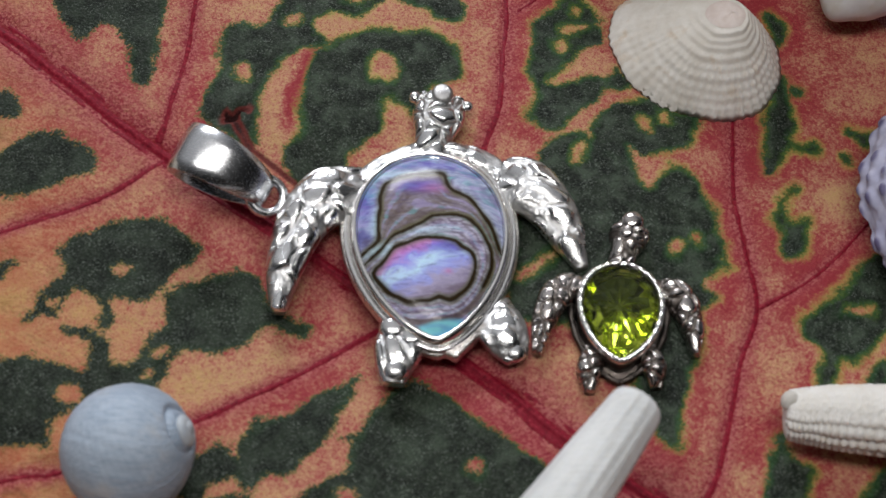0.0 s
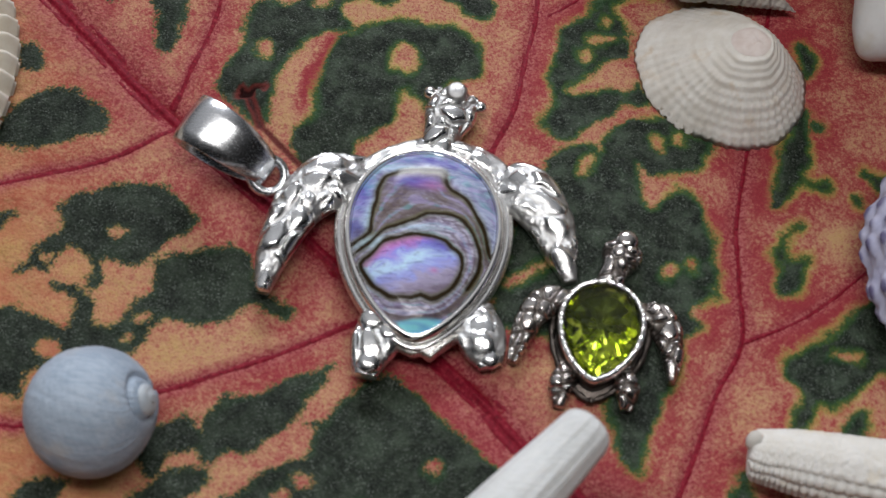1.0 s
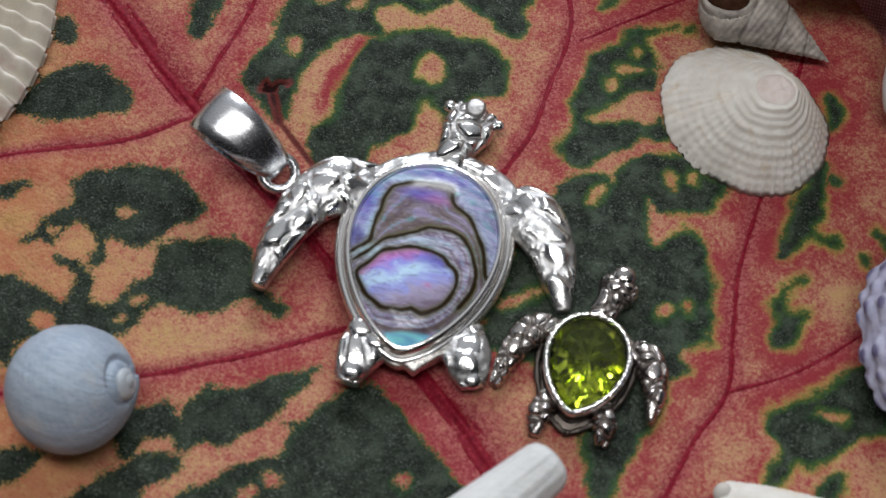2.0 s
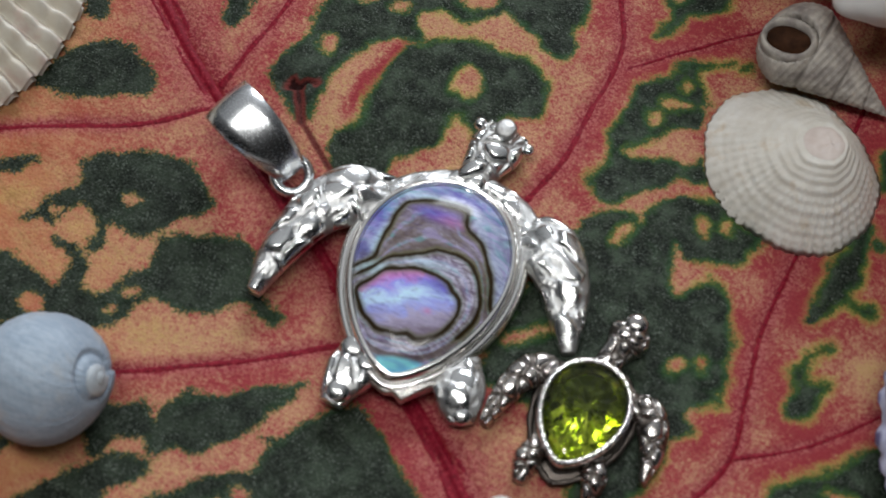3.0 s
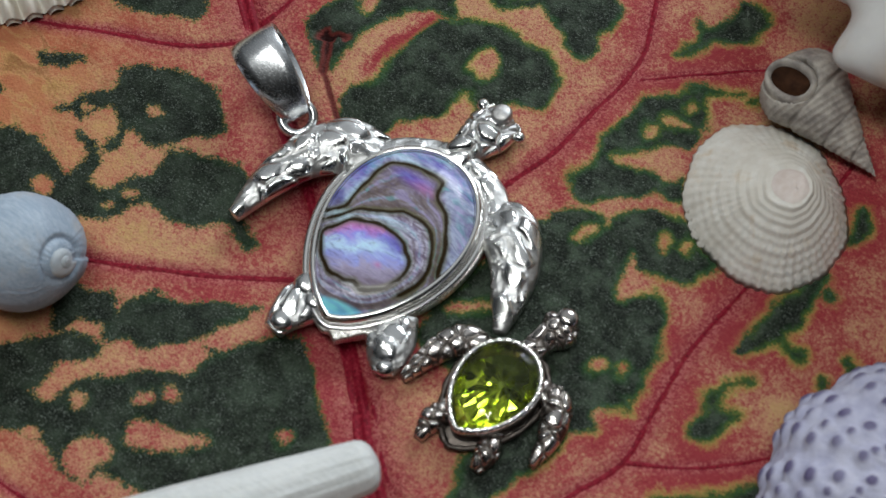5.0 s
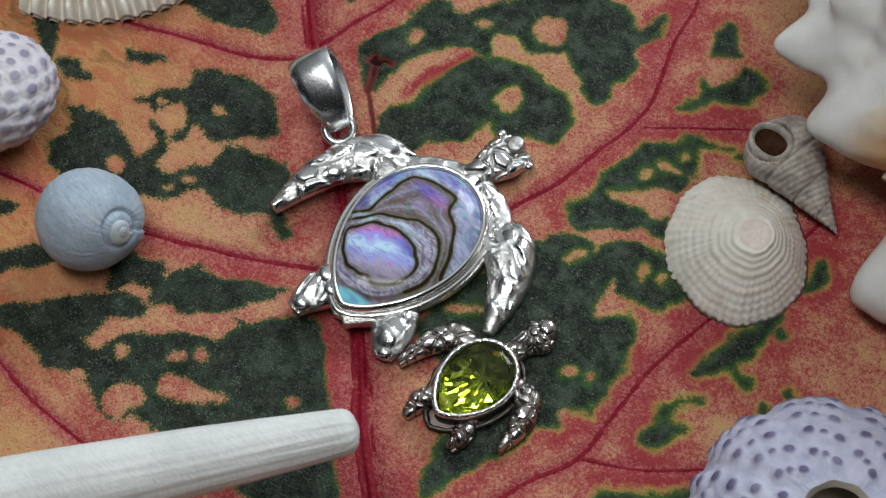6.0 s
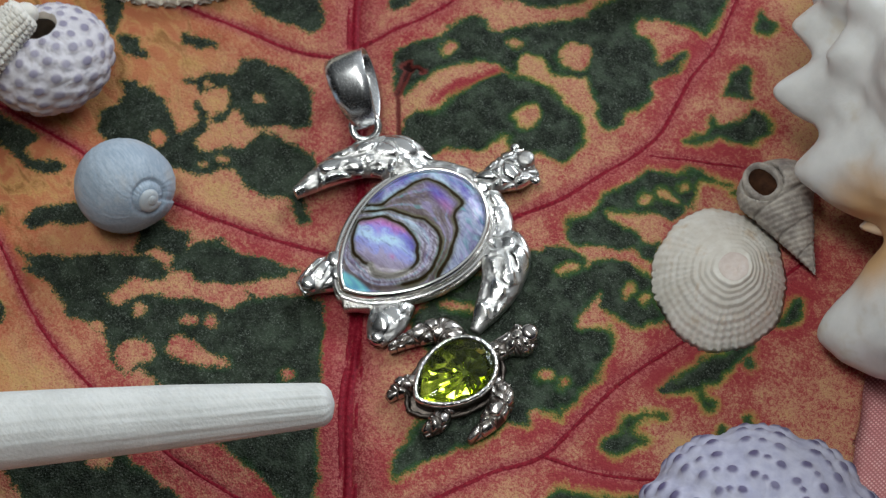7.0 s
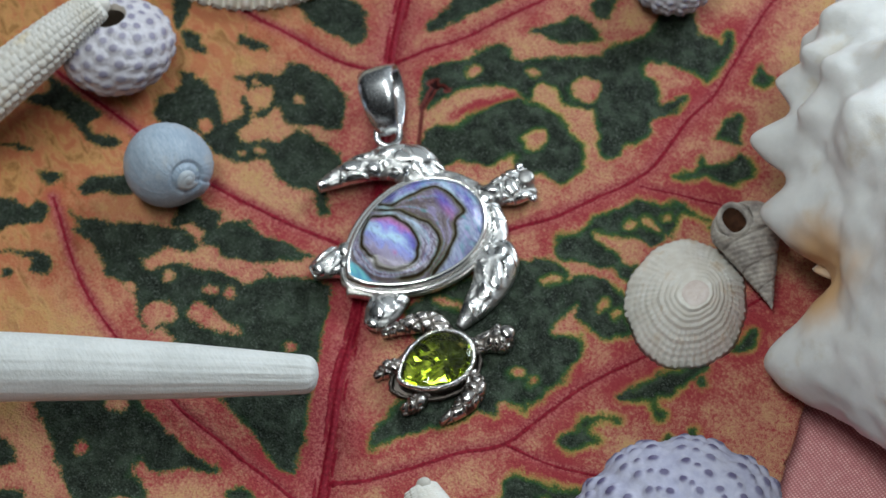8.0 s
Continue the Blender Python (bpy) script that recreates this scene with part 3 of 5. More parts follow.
blotch((-3.77, -2.22), (-3.96, -2.10), (-3.97, -1.91), (-4.01, -1.76), (-4.18, -1.69), (-4.07, -1.49), (-3.90, -1.51), (-3.67, -1.35), (-3.40, -1.45), (-3.16, -1.47), (-2.88, -1.44), (-2.70, -1.74), (-2.92, -1.84), (-3.23, -1.85), (-3.43, -2.09), (-3.53, -2.25))
blotch((-4.72, -1.40), (-4.66, -1.24), (-4.54, -1.12), (-4.46, -1.21), (-4.29, -1.20), (-4.34, -1.35), (-4.54, -1.42))
blotch((-4.27, -0.70), (-4.11, -0.57), (-3.92, -0.45), (-3.86, -0.52), (-4.03, -0.70), (-4.21, -0.77))
blotch((-4.27, 0.16), (-4.26, 0.46), (-4.12, 0.74), (-3.82, 0.93), (-3.52, 0.85), (-3.28, 0.64), (-3.31, 0.48), (-3.57, 0.36), (-3.88, 0.22))
blotch((-4.31, 1.31), (-4.19, 1.36), (-4.07, 1.26), (-4.05, 1.13), (-4.12, 1.06), (-4.27, 1.05))
blotch((-3.80, 2.25), (-3.73, 2.12), (-3.61, 1.97), (-3.51, 2.06), (-3.42, 2.17), (-3.33, 2.12), (-3.24, 2.11), (-3.18, 1.98), (-3.11, 1.72), (-3.03, 1.53), (-2.92, 1.46), (-2.89, 1.60), (-2.87, 1.86), (-2.85, 2.13), (-2.83, 2.39), (-2.82, 2.73), (-3.38, 2.85), (-3.90, 2.56))
blotch((-1.98, 0.78), (-2.22, 0.94), (-2.38, 1.11), (-2.38, 1.35), (-2.23, 1.69), (-2.31, 1.82), (-2.29, 1.99), (-2.22, 2.16), (-2.04, 2.23), (-1.91, 2.19), (-1.76, 2.45), (-1.58, 2.77), (-1.35, 3.16), (-1.39, 3.40), (-0.64, 2.96), (-0.69, 2.65), (-0.91, 2.45), (-1.01, 2.38), (-1.23, 2.43), (-1.38, 2.31), (-1.34, 2.15), (-1.23, 2.04), (-1.32, 1.93), (-1.45, 1.96), (-1.61, 1.84), (-1.73, 1.66), (-1.78, 1.51), (-1.85, 1.22), (-1.85, 0.96), (-1.82, 0.82))
blotch((-1.35, 3.16), (-1.41, 3.36), (-1.36, 3.60), (-1.32, 3.83), (-1.39, 4.06), (-1.47, 4.19), (-1.39, 4.41), (-1.23, 4.57), (-0.93, 4.46), (-0.81, 4.56), (-0.66, 4.55), (-0.77, 4.71), (-0.75, 4.82), (-0.59, 4.74), (-0.44, 4.57), (-0.32, 4.36), (-0.24, 4.17), (-0.26, 4.06), (-0.40, 4.07), (-0.57, 3.96), (-0.76, 3.82), (-0.93, 3.67), (-0.88, 3.55), (-0.75, 3.51), (-0.66, 3.58), (-0.46, 3.50), (-0.30, 3.43), (-0.27, 3.63), (-0.25, 3.79), (-0.16, 3.73), (-0.10, 3.52), (-0.14, 3.29), (-0.13, 3.15), (0.01, 3.06), (0.04, 2.87), (-0.03, 2.67), (0.05, 2.57), (0.01, 2.42), (-0.11, 2.38), (-0.33, 2.50), (-0.61, 2.61), (-1.03, 2.82))
blotch((-1.43, 0.43), (-1.56, 0.58), (-1.60, 0.73), (-1.57, 0.89), (-1.47, 1.02), (-1.47, 1.28), (-1.44, 1.60), (-1.36, 1.84), (-1.25, 2.01), (-1.04, 2.16), (-0.87, 2.27), (-0.70, 2.27), (-0.56, 2.22), (-0.34, 2.29), (-0.20, 2.24), (-0.07, 2.14), (0.03, 1.96), (0.03, 1.77), (-0.06, 1.66), (-0.19, 1.64), (-0.28, 1.54), (-0.31, 1.37), (-0.42, 1.26), (-0.54, 1.38), (-0.64, 1.43), (-0.69, 1.37), (-0.68, 1.22), (-0.72, 1.04), (-0.88, 0.91), (-0.98, 0.79), (-1.00, 0.66), (-1.15, 0.52))
blotch((-2.15, 2.55), (-2.12, 2.76), (-2.07, 3.08), (-2.04, 3.24), (-1.87, 3.30), (-1.64, 3.33), (-1.54, 3.32), (-1.54, 3.19), (-1.69, 2.93), (-1.89, 2.75), (-2.05, 2.62))
blotch((-2.14, 3.65), (-2.00, 3.43), (-1.83, 3.45), (-1.79, 3.60), (-1.90, 3.76), (-1.97, 3.99))
blotch((0.05, 4.54), (-0.05, 4.70), (-0.12, 4.83), (0.03, 4.82), (0.20, 4.84), (0.19, 4.67))
blotch((0.70, 2.97), (0.67, 3.10), (0.72, 3.24), (0.65, 3.37), (0.62, 3.47), (0.74, 3.44), (0.82, 3.56), (0.86, 3.70), (0.83, 3.89), (0.96, 3.93), (1.18, 3.90), (1.22, 3.75), (1.20, 3.55), (1.06, 3.39), (0.88, 3.34), (0.88, 3.22), (0.81, 3.05))
blotch((0.43, 3.73), (0.37, 3.94), (0.29, 4.12), (0.35, 4.21), (0.49, 4.20), (0.59, 4.05), (0.77, 4.02), (0.71, 3.88), (0.56, 3.85))
blotch((0.64, 1.28), (0.66, 1.41), (0.72, 1.57), (0.70, 1.72), (0.64, 1.86), (0.69, 2.05), (0.70, 2.22), (0.69, 2.42), (0.80, 2.54), (0.92, 2.64), (0.98, 2.77), (1.10, 2.87), (1.29, 2.93), (1.43, 3.06), (1.47, 3.01), (1.32, 2.87), (1.21, 2.77), (1.28, 2.69), (1.35, 2.59), (1.39, 2.45), (1.41, 2.26), (1.35, 2.16), (1.20, 2.12), (1.13, 2.10), (1.08, 1.97), (0.91, 1.80), (0.88, 1.72), (1.05, 1.73), (1.18, 1.81), (1.29, 1.80), (1.38, 1.78), (1.46, 1.89), (1.53, 1.86), (1.68, 1.75), (1.66, 1.67), (1.52, 1.63), (1.39, 1.63), (1.32, 1.49), (1.12, 1.33), (1.02, 1.21), (0.90, 1.12), (0.75, 1.15))
blotch((1.50, 2.96), (1.56, 3.07), (1.65, 3.09), (1.65, 2.98), (1.54, 2.93))
blotch((0.75, 0.75), (0.78, 0.92), (0.88, 1.04), (1.05, 1.14), (1.15, 1.15), (1.25, 1.11), (1.27, 1.23), (1.37, 1.37), (1.51, 1.47), (1.72, 1.53), (1.87, 1.55), (2.04, 1.45), (2.22, 1.39), (2.29, 1.35), (2.22, 1.10), (2.13, 0.99), (1.94, 0.89), (1.80, 0.88), (1.70, 0.90), (1.62, 0.98), (1.64, 0.86), (1.65, 0.74), (1.71, 0.57), (1.81, 0.60), (1.88, 0.71), (1.98, 0.80), (2.12, 0.78), (2.22, 0.69), (2.28, 0.49), (2.38, 0.31), (2.40, 0.09), (2.40, -0.18), (1.39, -0.71), (0.94, -0.19))
blotch((2.40, -0.18), (2.37, -0.30), (2.22, -0.42), (2.22, -0.49), (2.29, -0.54), (2.30, -0.64), (2.21, -0.75), (2.21, -0.88), (2.17, -1.11), (2.01, -1.40), (1.73, -1.44), (1.33, -1.01), (0.98, -0.90), (0.59, -0.86), (0.46, -0.69), (0.45, -0.47), (0.50, -0.15), (0.50, 0.07), (0.66, 0.38), (0.75, 0.75))
blotch((1.71, -1.03), (2.13, -1.12), (2.09, -1.23), (2.04, -1.45), (2.00, -1.66), (1.98, -1.92), (1.94, -2.08), (1.89, -2.07), (1.80, -2.01), (1.73, -1.96), (1.69, -1.78), (1.55, -1.47))
blotch((2.85, 0.79), (2.85, 0.93), (2.90, 1.05), (2.89, 1.21), (2.91, 1.34), (2.89, 1.45), (2.95, 1.57), (3.06, 1.54), (3.14, 1.52), (3.18, 1.37), (3.17, 1.19), (3.23, 1.10), (3.35, 1.13), (3.39, 1.04), (3.34, 0.96), (3.21, 0.98), (3.14, 1.02), (3.06, 0.96), (2.99, 0.83), (2.91, 0.76))
blotch((2.99, -0.14), (2.92, -0.04), (2.96, 0.09), (2.90, 0.19), (2.83, 0.24), (2.93, 0.35), (2.93, 0.46), (3.00, 0.55), (3.10, 0.67), (3.16, 0.64), (3.08, 0.54), (3.04, 0.46), (3.03, 0.35), (3.04, 0.27), (3.18, 0.34), (3.23, 0.34), (3.23, 0.23), (3.18, 0.10), (3.16, -0.03), (3.10, -0.11))
blotch((2.97, 1.84), (3.11, 1.91), (3.17, 1.72), (3.16, 1.46), (3.20, 1.30), (3.11, 1.20), (2.93, 1.25), (2.90, 1.44))
blotch((3.75, 1.28), (3.90, 1.29), (3.91, 1.15), (3.82, 1.08), (3.75, 1.14))
blotch((3.59, 1.01), (3.66, 1.03), (3.71, 0.92), (3.67, 0.87), (3.62, 0.91))
blotch((3.05, -0.81), (3.11, -0.69), (3.20, -0.63), (3.25, -0.54), (3.41, -0.47), (3.53, -0.35), (3.62, -0.17), (3.74, -0.08), (3.92, 0.02), (4.20, 0.10), (4.11, -0.66), (3.89, -0.79), (3.78, -0.91), (3.69, -1.05), (3.60, -1.12), (3.50, -1.18), (3.42, -1.18), (3.39, -1.24), (3.33, -1.38), (3.17, -1.44), (3.16, -1.33), (3.20, -1.17), (3.21, -1.03), (3.11, -0.98))
blotch((3.67, -1.19), (3.85, -1.13), (3.81, -1.46), (3.62, -1.45))
blotch((2.60, -2.51), (2.65, -2.20), (2.68, -2.05), (2.79, -1.89), (2.84, -1.83), (2.88, -1.99), (2.94, -2.09), (3.02, -2.11), (3.06, -2.19), (2.99, -2.34), (2.95, -2.55), (2.82, -2.70), (2.54, -2.71))
blotch((3.37, -2.44), (3.47, -2.33), (3.67, -2.16), (3.88, -2.16), (3.83, -2.57), (3.30, -2.59))
blotch((3.13, 2.24), (3.01, 2.40), (2.97, 2.59), (3.07, 2.64), (3.21, 2.50), (3.20, 2.35))
blotch((3.19, 1.64), (3.18, 1.77), (3.30, 1.76), (3.31, 1.64))
blotch((3.66, 1.25), (3.66, 1.33), (3.82, 1.30), (3.75, 1.19))
blotch((-5.37, -1.17), (-5.20, -1.01), (-4.90, -1.19), (-4.79, -1.37), (-4.93, -1.38), (-5.15, -1.29))
island((-1.54, -3.09), (-1.43, -3.05), (-1.37, -3.14), (-1.47, -3.19))
island((-1.06, -2.81), (-1.05, -2.72), (-0.96, -2.66), (-0.94, -2.76))
island((-0.92, -3.13), (-0.91, -2.92), (-0.67, -2.85), (-0.47, -2.75), (-0.29, -2.70), (-0.36, -2.85), (-0.62, -3.04), (-0.82, -3.14))
island((-1.22, -3.57), (-1.17, -3.33), (-1.00, -3.23), (-0.88, -3.35), (-0.93, -3.51), (-0.88, -3.68))
island((-1.64, -3.67), (-1.64, -3.58), (-1.51, -3.56), (-1.50, -3.66))
island((0.00, -5.08), (-0.02, -4.97), (0.10, -4.95), (0.15, -5.03), (0.09, -5.10))
island((-0.34, -4.48), (-0.26, -4.33), (-0.16, -4.33), (-0.15, -4.46), (-0.25, -4.51))
island((-2.98, -0.53), (-2.95, -0.43), (-2.86, -0.43), (-2.84, -0.49), (-2.92, -0.53))
island((-3.55, -0.87), (-3.54, -0.80), (-3.46, -0.82), (-3.48, -0.89))
island((-3.33, -1.70), (-3.21, -1.66), (-3.17, -1.77), (-3.26, -1.83))
island((-2.59, -1.28), (-2.52, -1.24), (-2.44, -1.26), (-2.51, -1.32))
island((-2.65, -1.48), (-2.61, -1.45), (-2.57, -1.49), (-2.62, -1.52))
island((-1.72, -1.04), (-1.59, -0.97), (-1.53, -1.01), (-1.59, -1.06))
island((0.15, -2.26), (0.21, -2.20), (0.26, -2.25), (0.21, -2.30))
island((-0.93, -2.57), (-0.86, -2.51), (-0.78, -2.53), (-0.80, -2.60))
island((-3.29, -1.81), (-3.33, -1.69), (-3.23, -1.62), (-3.13, -1.72), (-3.17, -1.81))
island((-1.12, 2.60), (-1.16, 2.78), (-1.05, 2.92), (-0.89, 2.88), (-0.81, 2.69), (-0.94, 2.57))
island((-2.05, 1.57), (-2.10, 1.68), (-2.01, 1.74), (-1.94, 1.66), (-1.96, 1.57))
island((-1.64, 2.23), (-1.64, 2.33), (-1.54, 2.38), (-1.55, 2.28))
island((-0.80, 1.70), (-0.80, 1.86), (-0.72, 1.94), (-0.59, 1.87), (-0.58, 1.71), (-0.66, 1.64))
island((0.91, 2.16), (0.93, 2.26), (0.99, 2.23), (1.02, 2.13), (0.97, 2.10))
island((0.96, 2.36), (1.10, 2.42), (1.23, 2.44), (1.24, 2.39), (1.11, 2.34), (1.01, 2.31))
island((1.07, 2.58), (1.10, 2.65), (1.15, 2.62), (1.12, 2.56))
island((0.56, -0.43), (0.68, -0.30), (0.87, -0.15), (0.90, -0.20), (0.75, -0.34), (0.61, -0.47))
island((1.06, 0.79), (1.12, 0.93), (1.20, 1.03), (1.23, 0.98), (1.17, 0.86), (1.10, 0.78))
island((1.70, 1.23), (1.73, 1.32), (1.80, 1.30), (1.80, 1.20), (1.75, 1.18))
island((1.93, 1.30), (1.93, 1.40), (1.98, 1.40), (2.00, 1.29))
island((1.93, -0.11), (1.96, -0.03), (2.04, -0.05), (2.03, -0.13), (1.97, -0.15))
island((2.12, -0.02), (2.15, 0.04), (2.21, 0.01), (2.19, -0.05))
island((3.50, -0.61), (3.66, -0.57), (3.75, -0.62), (3.65, -0.66))

# veins: (half width, points)
VEINS = {
    "midrib": (0.25, [(4.2, -4.5), (2.93, -3.48), (1.71, -2.52), (0.91, -1.93), (0.18, -1.29), (-1.37, -0.14), (-2.7, 0.74), (-3.64, 1.48), (-5.4, 2.9)]),
    "left_low": (0.07, [(2.2, -3.04), (1.03, -3.48), (0.18, -3.78), (-1.09, -4.04), (-2.01, -4.1), (-3.3, -3.9)]),
    "left_mid": (0.075, [(-0.56, -0.88), (-0.83, -1.07), (-1.17, -1.32), (-1.55, -1.58), (-1.95, -1.82), (-2.31, -2.03), (-2.8, -2.28), (-3.27, -2.48), (-3.7, -2.56), (-5.5, -3.2)]),
    "left_top": (0.07, [(-2.65, 0.71), (-3.17, 0.25), (-3.83, -0.08), (-4.43, -0.39), (-6.0, -1.2)]),
    "right_top": (0.08, [(-2.76, 0.80), (-2.72, 0.97), (-2.66, 1.34), (-2.58, 1.80), (-2.54, 2.48), (-2.45, 4.2)]),
    "right_mid": (0.085, [(-0.29, -0.83), (0.25, 0.90), (0.40, 1.45), (0.43, 2.01), (0.44, 2.78), (0.10, 3.55), (-0.06, 4.08), (-0.33, 4.58), (-0.68, 5.18), (-1.2, 6.3)]),
    "right_mid_twig": (0.045, [(0.57, 2.55), (0.95, 2.91), (1.34, 3.26), (2.2, 4.0)]),
    "right_low": (0.085, [(1.98, -2.75), (2.23, -2.3), (2.36, -1.86), (2.49, -1.26), (2.68, -0.66), (2.61, -0.08), (2.55, 0.64), (2.60, 1.40), (2.7, 3.0)]),
    "right_low_twig": (0.05, [(2.71, -0.66), (3.12, -0.4), (3.53, -0.02), (4.2, 0.8)]),
}
vein, groove, reddish = np.zeros(GX.shape), np.zeros(GX.shape), np.zeros(GX.shape)
VX = GX + 0.018 * value_noise(GX * 2.6, GY * 2.6, 11)
VY = GY + 0.018 * value_noise(GX * 2.6, GY * 2.6, 12)
for half, pts in VEINS.values():
    line = smooth_path(pts, 6 * len(pts))
    far = np.full(GX.shape, 9.0)
    for a, b in zip(line[:-1], line[1:]):
        near = (np.abs(VX - a[0]) < 2.2) & (np.abs(VY - a[1]) < 2.2)
        far[near] = np.minimum(far[near], from_line(VX[near], VY[near], *a, *b)[0])
    vein = np.maximum(vein, np.maximum(1.25 * np.exp(-((far / (half * 0.58)) ** 2)), 0.66 * np.exp(-((far / (half * 1.9)) ** 2))))
    reddish = np.maximum(reddish, np.exp(-((far / (0.16 + 2.2 * half)) ** 2)))
    groove = np.maximum(groove, np.exp(-((far / (half * 0.55)) ** 2)) * half)
    green = np.minimum(green, far - half * 1.1)
lush = 0.35 + 0.14 * GX + 0.06 * GY + 0.4 * np.exp(-((GX + 1.0) ** 2 + (GY - 1.4) ** 2) / 2.0)
warm = 0.72 - 0.06 * GX + 0.02 * GY
warm = warm + 0.35 * np.exp(-((GX + 4.5) ** 2 + (GY + 3.0) ** 2) / 5.0)
warm = warm - 1.0 * reddish + 0.52 - 0.12 * np.clip((GX - 1.6 + 0.3 * GY) / 2.4, 0, 1) + 0.8 * np.exp(-((GX + 1.72) ** 2 + (GY - 0.72) ** 2) / 0.10)
warm = warm - 0.45 * np.clip((GY - 2.4) / 2.0, 0, 1) - 0.6 * np.clip((GX - 2.2) / 0.9, 0, 1) * np.clip((GY - 0.4) / 1.0, 0, 1)

# a red streak between two blotches behind the bail
for x0, y0, x1, y1 in ((-1.60, 1.10, -1.52, 1.44), (-1.52, 1.44, -1.34, 1.95)):
    warm = warm - 1.5 * np.exp(-((from_line(VX, VY, x0, y0, x1, y1)[0] / 0.10) ** 2))


def build_leaf():
    z = leaf_height(GX, GY) - 0.22 * groove + 0.012 * value_noise(GX * 3, GY * 3, 21) + 0.006 * value_noise(GX * 9, GY * 9, 22)
    rag = 0.05 * value_noise(GX * 1.2, GY * 1.2, 31) + 0.012 * value_noise(GX * 5, GY * 5, 32)
    past = (GX - 4.19) * 0.774 + (GY - 2.45) * 0.633 + rag
    inside = (past < 0) & ((GX / 8.6) ** 2 + (GY / 7.4) ** 2 + 0.1 * rag < 1)
    # a small dried tear near the bail, with a crack that runs from it
    tx, ty = (GX + 2.06) * 0.80 + (GY - 1.14) * 0.6, -(GX + 2.06) * 0.6 + (GY - 1.14) * 0.80
    scar = np.exp(-((tx / 0.17) ** 2 + ((ty + 0.055 * value_noise(GX * 13, GY * 13, 33)) / 0.06) ** 2) ** 1.5)
    for x0, y0, x1, y1, r, k in ((-2.08, 1.08, -1.90, 0.80, 0.055, 0.72), (-1.90, 0.80, -1.67, 0.63, 0.036, 0.6), (-1.67, 0.63, -1.41, 0.45, 0.03, 0.6)):
        scar = np.maximum(scar, k * np.exp(-((from_line(VX, VY, x0, y0, x1, y1)[0] / r) ** 2)))
    z = z - 0.09 * scar**3 + 0.03 * np.exp(-(((tx - 0.02) / 0.2) ** 2 + ((ty - 0.12) / 0.05) ** 2))
    rows, cols = GX.shape
    index = np.arange(rows * cols).reshape(rows, cols)
    keep = inside[:-1, :-1] & inside[1:, :-1] & inside[:-1, 1:] & inside[1:, 1:]
    quads = np.stack([index[:-1, :-1][keep], index[:-1, 1:][keep], index[1:, 1:][keep], index[1:, :-1][keep]], 1)
    used = np.unique(quads)
    remap = np.full(rows * cols, -1)
    remap[used] = np.arange(len(used))
    pull = np.where((past < 0) & (past > -1.4 * STEP), -past, 0.0)
    pts = np.stack([(GX + 0.774 * pull).ravel(), (GY + 0.633 * pull).ravel(), z.ravel()], 1)[used]
    top = tagged(new("leaf"), "red and orange leaf with dark green blotches, lying on satin", "leaf")
    o = part("blade", (pts, remap[quads].tolist(), {"green": green.ravel()[used], "vein": vein.ravel()[used], "warm": warm.ravel()[used], "lush": lush.ravel()[used], "scar": scar.ravel()[used]}), LEAF, top)
    m = o.modifiers.new("blade", "SOLIDIFY")
    m.thickness, m.offset = 0.0003, -1

    def blade_z(px, py):
        return z[int(np.clip(round((py - gy[0]) / STEP), 0, rows - 1)), int(np.clip(round((px - gx[0]) / STEP), 0, cols - 1))]

    for name, (half, line) in VEINS.items():
        c = smooth_path(line, 14 * len(line))
        c = np.array([p + 0.012 * np.array((noise.noise(Vector((p[0] * 2, p[1] * 2, 7))), noise.noise(Vector((p[0] * 2, p[1] * 2, 9))))) for p in c])
        t = np.gradient(c, axis=0)
        t /= np.linalg.norm(t, axis=1)[:, None]
        main = name == "midrib"
        wide = half * (0.62 if main else 0.72)
        across = 13 if main else 7
        pv = []
        for i, (p, d) in enumerate(zip(c, t)):
            taper = 1 - 0.55 * i / len(c) if not main else 1.0
            for k in range(across):
                q = -1 + 2 * k / (across - 1)
                w = p + np.array((d[1], -d[0])) * q * wide * taper
                rise = (1 - q * q) * (0.035 if main else 0.02) + (0.016 * math.cos(q * 9.5) if main else 0.0)
                pv.append((w[0], w[1], blade_z(*p) - 0.012 + rise * (1 + 0.4 * noise.noise(Vector((w[0] * 6, w[1] * 6, 0))))))
        part("midrib" if main else "side_vein", (pv, grid_faces(len(c), across, flip=True)), VEIN, top)
    return top


build_leaf()

# ================= the cloth =================
def build_cloth():
    n = 90
    xs = np.linspace(-34, 34, n)
    X, Y = np.meshgrid(xs, xs)
    Z = -0.24 + 0.03 * value_noise(X * 0.35, Y * 0.35, 41) + 0.02 * np.sin(X * 0.5 + Y * 0.3)
    single("cloth", (np.stack([X.ravel(), Y.ravel(), Z.ravel()], 1), grid_faces(n, n)), CLOTH, (0, 0, -0.24), "pink satin cloth spread under the leaf", "cloth", kind="structure")


build_cloth()
# ================= the pendant =================
def teardrop(n, width, length, m=0.45):
    """A teardrop round the origin, point towards -y, anticlockwise from the point."""
    out = []
    for k in range(n):
        a = 2 * math.pi * k / n
        s = math.sin(a / 2)
        x = math.sin(a) * abs(s) ** m
        out.append((x, -math.cos(a)))
    wide = max(abs(p[0]) for p in out)
    return [(width / 2 * x / wide, length / 2 * y) for x, y in out]


def placed(pts, c, deg):
    r = radians(deg)
    return [(c[0] + x * math.cos(r) - y * math.sin(r), c[1] + x * math.sin(r) + y * math.cos(r)) for x, y in pts]


